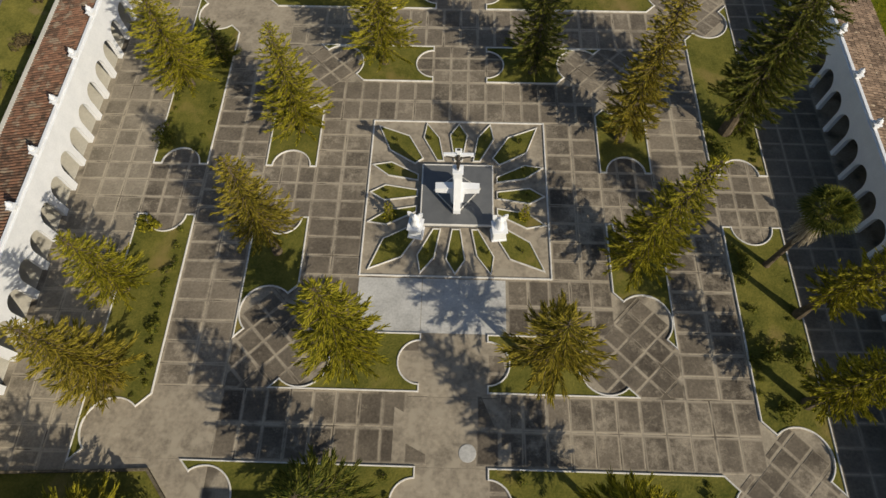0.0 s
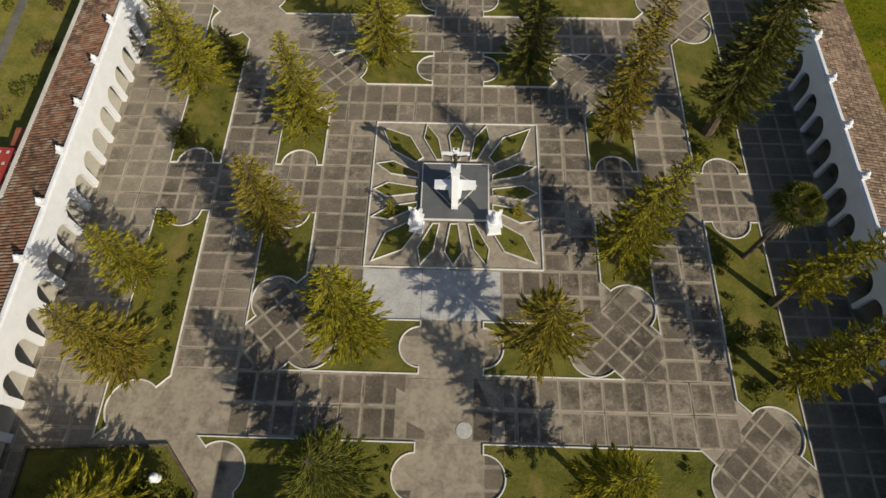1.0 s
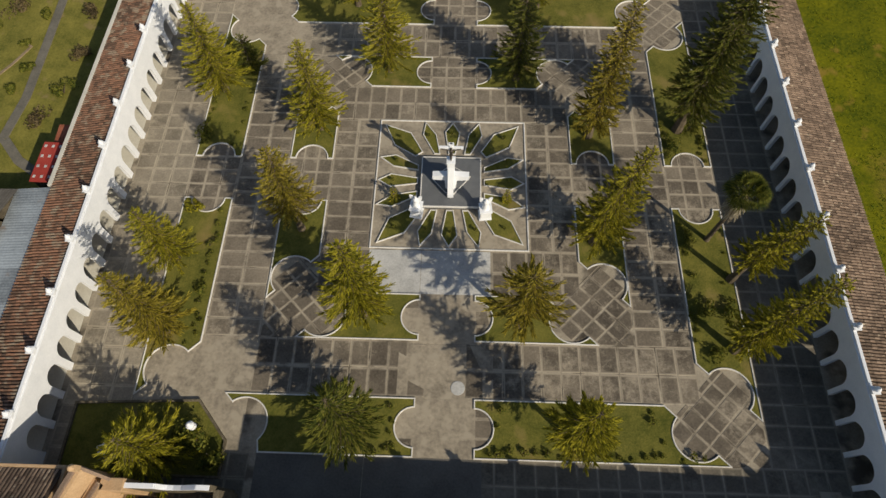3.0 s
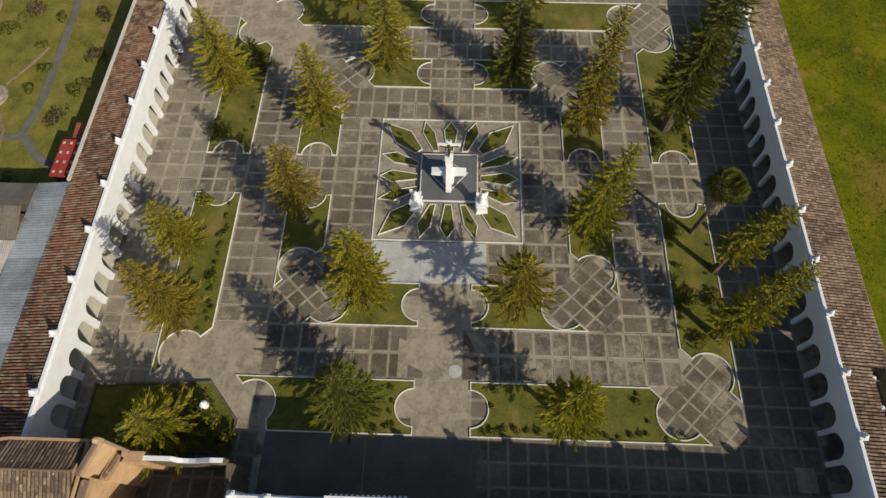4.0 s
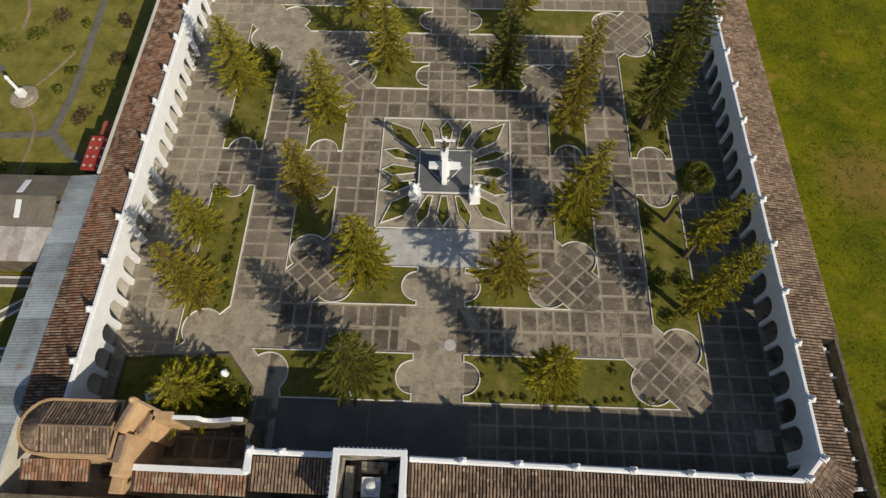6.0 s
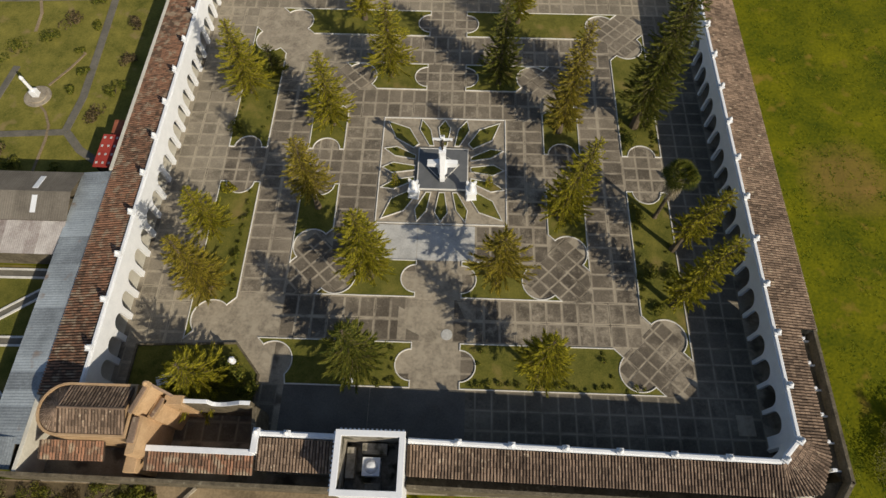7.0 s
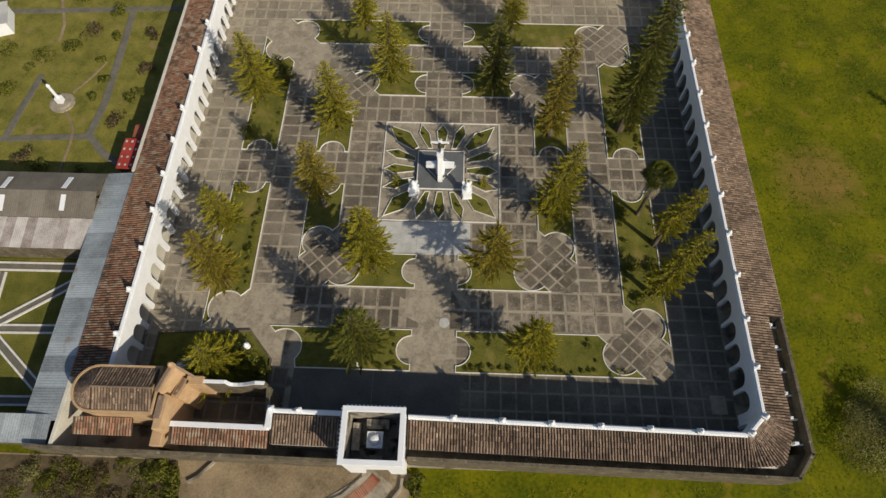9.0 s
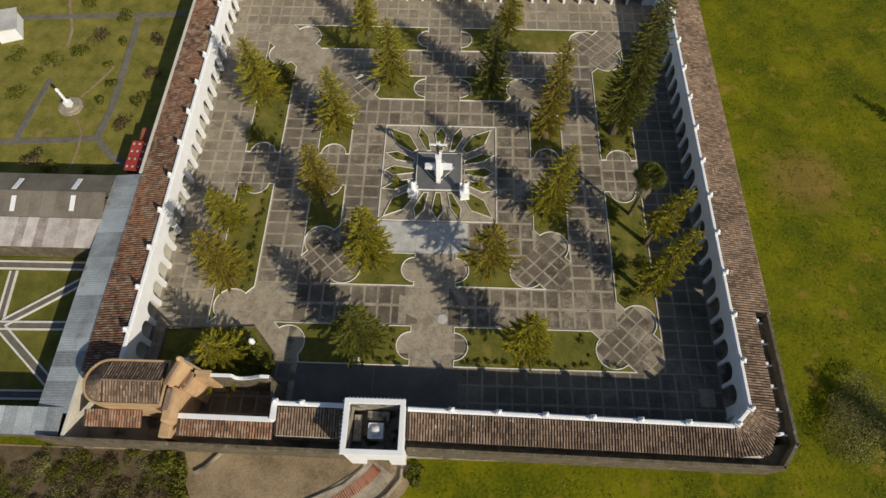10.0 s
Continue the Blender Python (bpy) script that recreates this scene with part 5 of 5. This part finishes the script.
ob = thing("round_cover", "round pale concrete cover set in the path", "cover", 1.11, -20.99, 0.018)
bm = bmesh.new()
lathe(bm, [(0.62, 0), (0.62, 0.03), (0.58, 0.045), (0.02, 0.045)], 24)
part("disc", (bm, CONCRETE_LIGHT), ob)
ob = thing("stone_slab", "pale grey stone slab lying on the shaded paving", "slab", 31.0, -29.4, 0.02)
bm = bmesh.new()
box(bm, -0.85, 0.85, -1.0, 1.0, 0, 0.08, 0.02)
part("slab_body", (bm, CONCRETE), ob)
ob = thing("sign_box", "small white box on posts beside the bed", "sign", -8.7, -26.35, 0.05)
bm = bmesh.new()
box(bm, -0.55, 0.55, -0.2, 0.2, 0.35, 0.75, 0.03)
part("panel", (bm, WHITE), ob)
for s in (-0.4, 0.4):
    bm = bmesh.new()
    cone(bm, 0.05, 0.05, 0, 0.36, 8, s, 0)
    part("post", (bm, BARK), ob)

# ---- small shrubs along the beds ----
seeds = [bush(-22.75, -4.0 - 1.7 * k, 0.3 + 0.05 * k, 0.42 + 0.1 * k, 200 + k, "small clipped shrub along the bed edge", SHRUB, 90, 0.1, name="bed_shrub", z=0.06, group="bed edge shrubs") for k in range(3)]
er = random.Random(3)


def shrub_row(x0, y0, x1, y1, step, jitter=0.2, skip=0.15):
    n = max(1, int(math.hypot(x1 - x0, y1 - y0) / step))
    for i in range(n + 1):
        if er.random() < skip:
            continue
        u = i / n
        s = er.uniform(0.55, 1.1)
        ob = copy_thing(er.choice(seeds), pose(x0 + (x1 - x0) * u + er.uniform(-jitter, jitter), y0 + (y1 - y0) * u + er.uniform(-jitter, jitter), 0.06, 0, 0, er.uniform(0, 360)) @ Matrix.Diagonal((s, s, s, 1)))
        ob.scale = (s, s, s)


shrub_row(3.6, -26.3, 21.5, -26.3, 0.95)
shrub_row(-3.6, -26.3, -6.5, -26.3, 0.95)
shrub_row(-22.8, -7.0, -22.7, -17.0, 0.75, 0.3)
shrub_row(-26.0, -17.3, -23.4, -17.6, 0.9)
shrub_row(-22.9, 3.6, -22.7, 14.0, 1.0, 0.35)
shrub_row(-26.3, 3.6, -26.3, 15.0, 0.7, 0.3)
shrub_row(22.6, -4.0, 22.6, -16.5, 0.9, 0.4)
shrub_row(26.0, -7.5, 26.0, -16.5, 0.9, 0.4)
shrub_row(22.7, 3.2, 22.6, 9.0, 0.8, 0.4)
shrub_row(26.0, 3.2, 26.0, 9.0, 0.6, 0.4)
shrub_row(-4.5, -22.6, -4.3, -26.0, 1.1, 0.2)
shrub_row(4.4, -22.6, 4.8, -26.0, 1.1, 0.4)
shrub_row(17.5, -22.8, 18.2, -25.8, 0.8, 0.4)
for k in range(4):
    for px, py in ((-2.4, -5.6), (0.0, -5.9), (2.5, -5.6), (5.4, -5.4)):
        (gx, gy), = turned([(px, py)], k, False)
        s = er.uniform(0.7, 1.1)
        ob = copy_thing(seeds[2], pose(gx, gy, 0.1, 0, 0, er.uniform(0, 360)))
        ob.scale = (s * 0.6, s * 0.6, s * 1.5)
bush(-22.9, -12.6, 0.7, 0.9, 211, "round shrub standing in the grassy bed", SHRUB, 300, 0.12)
bush(-25.7, -3.6, 0.9, 1.0, 212, "round yellow-green shrub in the grassy bed", PINE, 400, 0.12)
bush(23.6, -13.2, 0.9, 0.9, 213, "leafy shrub in the shaded bed", SHRUB, 350, 0.13)
bush(25.4, -13.6, 1.0, 1.1, 214, "leafy shrub in the shaded bed", SHRUB, 350, 0.13)
bush(24.0, -17.3, 0.9, 1.0, 215, "leafy shrub in the shaded bed", SHRUB, 350, 0.13)
bush(22.9, -6.2, 0.8, 0.8, 216, "leafy shrub in the shaded bed", SHRUB, 300, 0.13)
bush(23.4, 4.6, 1.0, 1.0, 217, "leafy shrub in the shaded bed", PINE_DARK, 300, 0.13)
bush(-26.3, 5.2, 1.2, 1.0, 218, "dark low shrub in the grassy bed", PINE_DARK, 400, 0.13)


# ---- paving slabs ----
def plan_slabs():
    """Centre, size and turn of every slab: rows round the star, round the beds, along the paths and across the diagonals."""
    out = []

    def field(x0, x1, y0, y1, sx, sy):
        nx, ny = max(1, round((x1 - x0) / sx)), max(1, round((y1 - y0) / sy))
        for i in range(nx):
            for j in range(ny):
                w, h = (x1 - x0) / nx, (y1 - y0) / ny
                out.append((x0 + (i + 0.5) * w, y0 + (j + 0.5) * h, w, h, 0.0))

    for a, b, rows in ((STAR, A1, 2), (B1, A2, 2), (B2, WALL - 0.05, 3)):
        s = (b - a) / rows
        field(-b, b, -b, -a, 1.68, s)
        field(-b, b, a, b, 1.68, s)
        field(-b, -a, -a, a, s, 1.72)
        field(a, b, -a, a, s, 1.72)
    for a, b in ((A1, B1), (A2, B2)):
        for sgn in (-1, 1):
            lo, hi = (a, b) if sgn > 0 else (-b, -a)
            field(-GAP - 1.72, GAP + 1.72, lo, hi, 1.68, 1.55)
            field(lo, hi, -GAP - 1.72, GAP + 1.72, 1.55, 1.68)
    for a, b in ((A1, B1), (A2, B2)):
        for sx in (-1, 1):
            for sy in (-1, 1):
                cx = cy = (a + b) / 2 - 0.2
                for i in range(-4, 5):
                    for j in range(-5, 6):
                        u, v = i * 1.5, j * 1.5
                        x, y = cx + (u - v) * 0.7071, cy + (u + v) * 0.7071
                        if abs(x - y) < 6.2 and a - 0.1 < max(x, y) < b + 0.2 and min(x, y) > a - 6.0:
                            out.append((sx * x, sy * y, 1.5, 1.5, 45.0))
    return out


def slab_kept(x, y, w, h):
    """Plain poured concrete lies here instead of slabs."""
    if -STAR < x < 4.0 and -A1 < y < -STAR:
        return False
    if abs(x) < GAP and -B2 < y < -A1 - 0.1:
        return False
    if -15.4 < x < 3.2 and y < -B2:
        return False
    if -B2 < x < -B1 and B1 < abs(y) < B2:
        return False
    return True


def panel(x0, x1, y0, y1, material, label):
    bm = bmesh.new()
    box(bm, x0 + 0.02, x1 - 0.02, y0 + 0.02, y1 - 0.02, -0.05, 0.018, 0.012)
    part("concrete_panel", (bm, material), pavement, label)


panel(-STAR + 0.05, -2.6, -A1, -STAR - 0.1, CONCRETE_LIGHT, "pale smooth poured concrete")
panel(-2.6, 4.0, -A1, -STAR - 0.1, CONCRETE_LIGHT, "pale smooth poured concrete")
for k in range(3):
    panel(-GAP - 1.7, GAP + 1.7, -B2 + k * 4.82, -B2 + (k + 1) * 4.82, CONCRETE, "worn speckled concrete")
# Panels along the south arcade carry part of its shade in their colour.
panel(-15.4, -6.5, -32.35, -B2, SHADECRETE, "smooth grey concrete darkened for the south arcade's shade")
panel(-6.5, 3.2, -32.35, -B2, SHADECRETE, "smooth grey concrete darkened for the south arcade's shade")
panel(-B2, -B1, -B2, -21.9, CONCRETE, "worn smooth concrete")
panel(-B2, -B1, -21.9, -B1, CONCRETE, "worn smooth concrete")
panel(-B2, -B1, B1, 21.9, CONCRETE, "dusty smooth concrete")
panel(-B2, -B1, 21.9, B2, CONCRETE, "dusty smooth concrete")
panel(-37.1, -33.2, -29.0, 37.2, CREAM, "cream worn corridor floor")

slab_data = {}


def in_shade_strip(x, y):
    """The strips in the shade of the south and east arcades, where slabs are coloured darker."""
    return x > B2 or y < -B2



def slab_mesh(w, h, g=0.048):
    """One slab with chamfered edges; g: half of the joint."""
    c = 0.022
    x, y = w / 2 - g, h / 2 - g
    vs = [(sx * x, sy * y, -0.05) for sx, sy in ((-1, -1), (1, -1), (1, 1), (-1, 1))]
    vs += [(sx * x, sy * y, 0.004) for sx, sy in ((-1, -1), (1, -1), (1, 1), (-1, 1))]
    vs += [(sx * (x - c), sy * (y - c), 0.016) for sx, sy in ((-1, -1), (1, -1), (1, 1), (-1, 1))]
    fs = [(8, 9, 10, 11)]
    for lo in (0, 4):
        fs += [(lo + k, lo + (k + 1) % 4, lo + 4 + (k + 1) % 4, lo + 4 + k) for k in range(4)]
    uvs = [((vs[i][0] + w / 2) / w, (vs[i][1] + h / 2) / h) for f in fs for i in f]
    return vs, fs, uvs


def clipped(poly, nx, ny, d):
    """The part of a convex outline where nx * x + ny * y <= d."""
    out = []
    for (x0, y0), (x1, y1) in zip(poly, poly[1:] + poly[:1]):
        a, b = nx * x0 + ny * y0 - d, nx * x1 + ny * y1 - d
        if a <= 0:
            out.append((x0, y0))
        if a * b < 0:
            k = a / (a - b)
            out.append((x0 + (x1 - x0) * k, y0 + (y1 - y0) * k))
    return out


def cut_slab(x, y, w, h, a):
    """A diagonal slab cut off along the edges of its ring; None where nothing of it is left."""
    ring = (A1, B1) if max(abs(x), abs(y)) < (B1 + A2) / 2 else (A2, B2)
    sx, sy = math.copysign(1, x), math.copysign(1, y)
    m = pose(x, y, 0, 0, 0, a)
    poly = [(m @ Vector((u * w / 2, q * h / 2, 0))).to_2d() for u, q in ((-1, -1), (1, -1), (1, 1), (-1, 1))]
    poly = [tuple(p) for p in poly]
    for nx, ny, d in ((sx, 0, ring[1] - 0.02), (0, sy, ring[1] - 0.02), (-sx, -sy, -(2 * ring[0] - 1.6))):
        poly = clipped(poly, nx, ny, d)
        if len(poly) < 3 or abs(area_of(poly)) < 0.12:
            return None
    clean = [p for p, q in zip(poly, poly[1:] + poly[:1]) if math.hypot(p[0] - q[0], p[1] - q[1]) > 0.03]
    if len(clean) < 3:
        return None
    if area_of(clean) < 0:
        clean = clean[::-1]
    inv = m.inverted()
    loc = [tuple((inv @ Vector((*p, 0))).to_2d()) for p in clean]
    g, c = inset(loc, 0.085), inset(loc, 0.11)
    k = len(loc)
    vs = [(*p, -0.05) for p in g] + [(*p, 0.004) for p in g] + [(*p, 0.016) for p in c]
    fs = [tuple(range(2 * k, 3 * k))]
    for lo in (0, k):
        fs += [(lo + i, lo + (i + 1) % k, lo + k + (i + 1) % k, lo + k + i) for i in range(k)]
    uvs = [(vs[i][0] / w + 0.5, vs[i][1] / h + 0.5) for f in fs for i in f]
    return vs, fs, uvs


slabs = [s for s in plan_slabs() if slab_kept(*s[:4])]
near = sorted(slabs, key=lambda s: (s[0] - 9) ** 2 * 0.6 + (s[1] + 16) ** 2)
chosen, rest = near[:298], near[298:]
rng = random.Random(4)
for x, y, w, h, a in chosen:
    key = (round(w, 2), round(h, 2), in_shade_strip(x, y))
    if a:
        made = cut_slab(x, y, w, h, a)
        if made is None:
            continue
        data = mesh_of("paving_slab", made[0], made[1], SLAB, made[2])
    else:
        if key not in slab_data:
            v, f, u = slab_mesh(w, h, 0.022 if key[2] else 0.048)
            slab_data[key] = mesh_of("paving_slab", v, f, SLAB_SHADED if key[2] else SLAB, u)
        data = slab_data[key]
    ob = part("paving_slab", data, pavement)
    ob.matrix_basis = pose(x + rng.uniform(-0.02, 0.02), y + rng.uniform(-0.02, 0.02), rng.uniform(-0.006, 0.006) + (0.012 if a else 0), rng.uniform(-0.2, 0.2), rng.uniform(-0.2, 0.2), a + rng.uniform(-0.8, 0.8))


def joined_slabs(group, material, label):
    av, af, au = [], [], []
    for x, y, w, h, a in group:
        made = cut_slab(x, y, w, h, a) if a else slab_mesh(w, h, 0.022 if in_shade_strip(x, y) else 0.048)
        if made is None:
            continue
        v, f, u = made
        m = pose(x, y, rng.uniform(-0.006, 0.006) + (0.012 if a else 0), 0, 0, a + rng.uniform(-0.8, 0.8))
        i = len(av)
        av += [m @ Vector(p) for p in v]
        af += [tuple(q + i for q in t) for t in f]
        au += u
    part("paving_slabs", mesh_of("paving_slabs", av, af, material, au), pavement, label, "stuff")


def dusty(x, y):
    return x < -B2 or y > B2 or (x < -8 and y > B1 - 1)


joined_slabs([s for s in rest if in_shade_strip(s[0], s[1]) and not dusty(s[0], s[1])], SLAB_SHADED, "paving slabs coloured darker for the arcades' shade")
joined_slabs([s for s in rest if not in_shade_strip(s[0], s[1]) and not dusty(s[0], s[1])], SLAB_JOINED, "large worn paving slabs with pale edges")
joined_slabs([s for s in rest if dusty(s[0], s[1])], SLAB_PALE, "dusty pale paving slabs along the cloister")
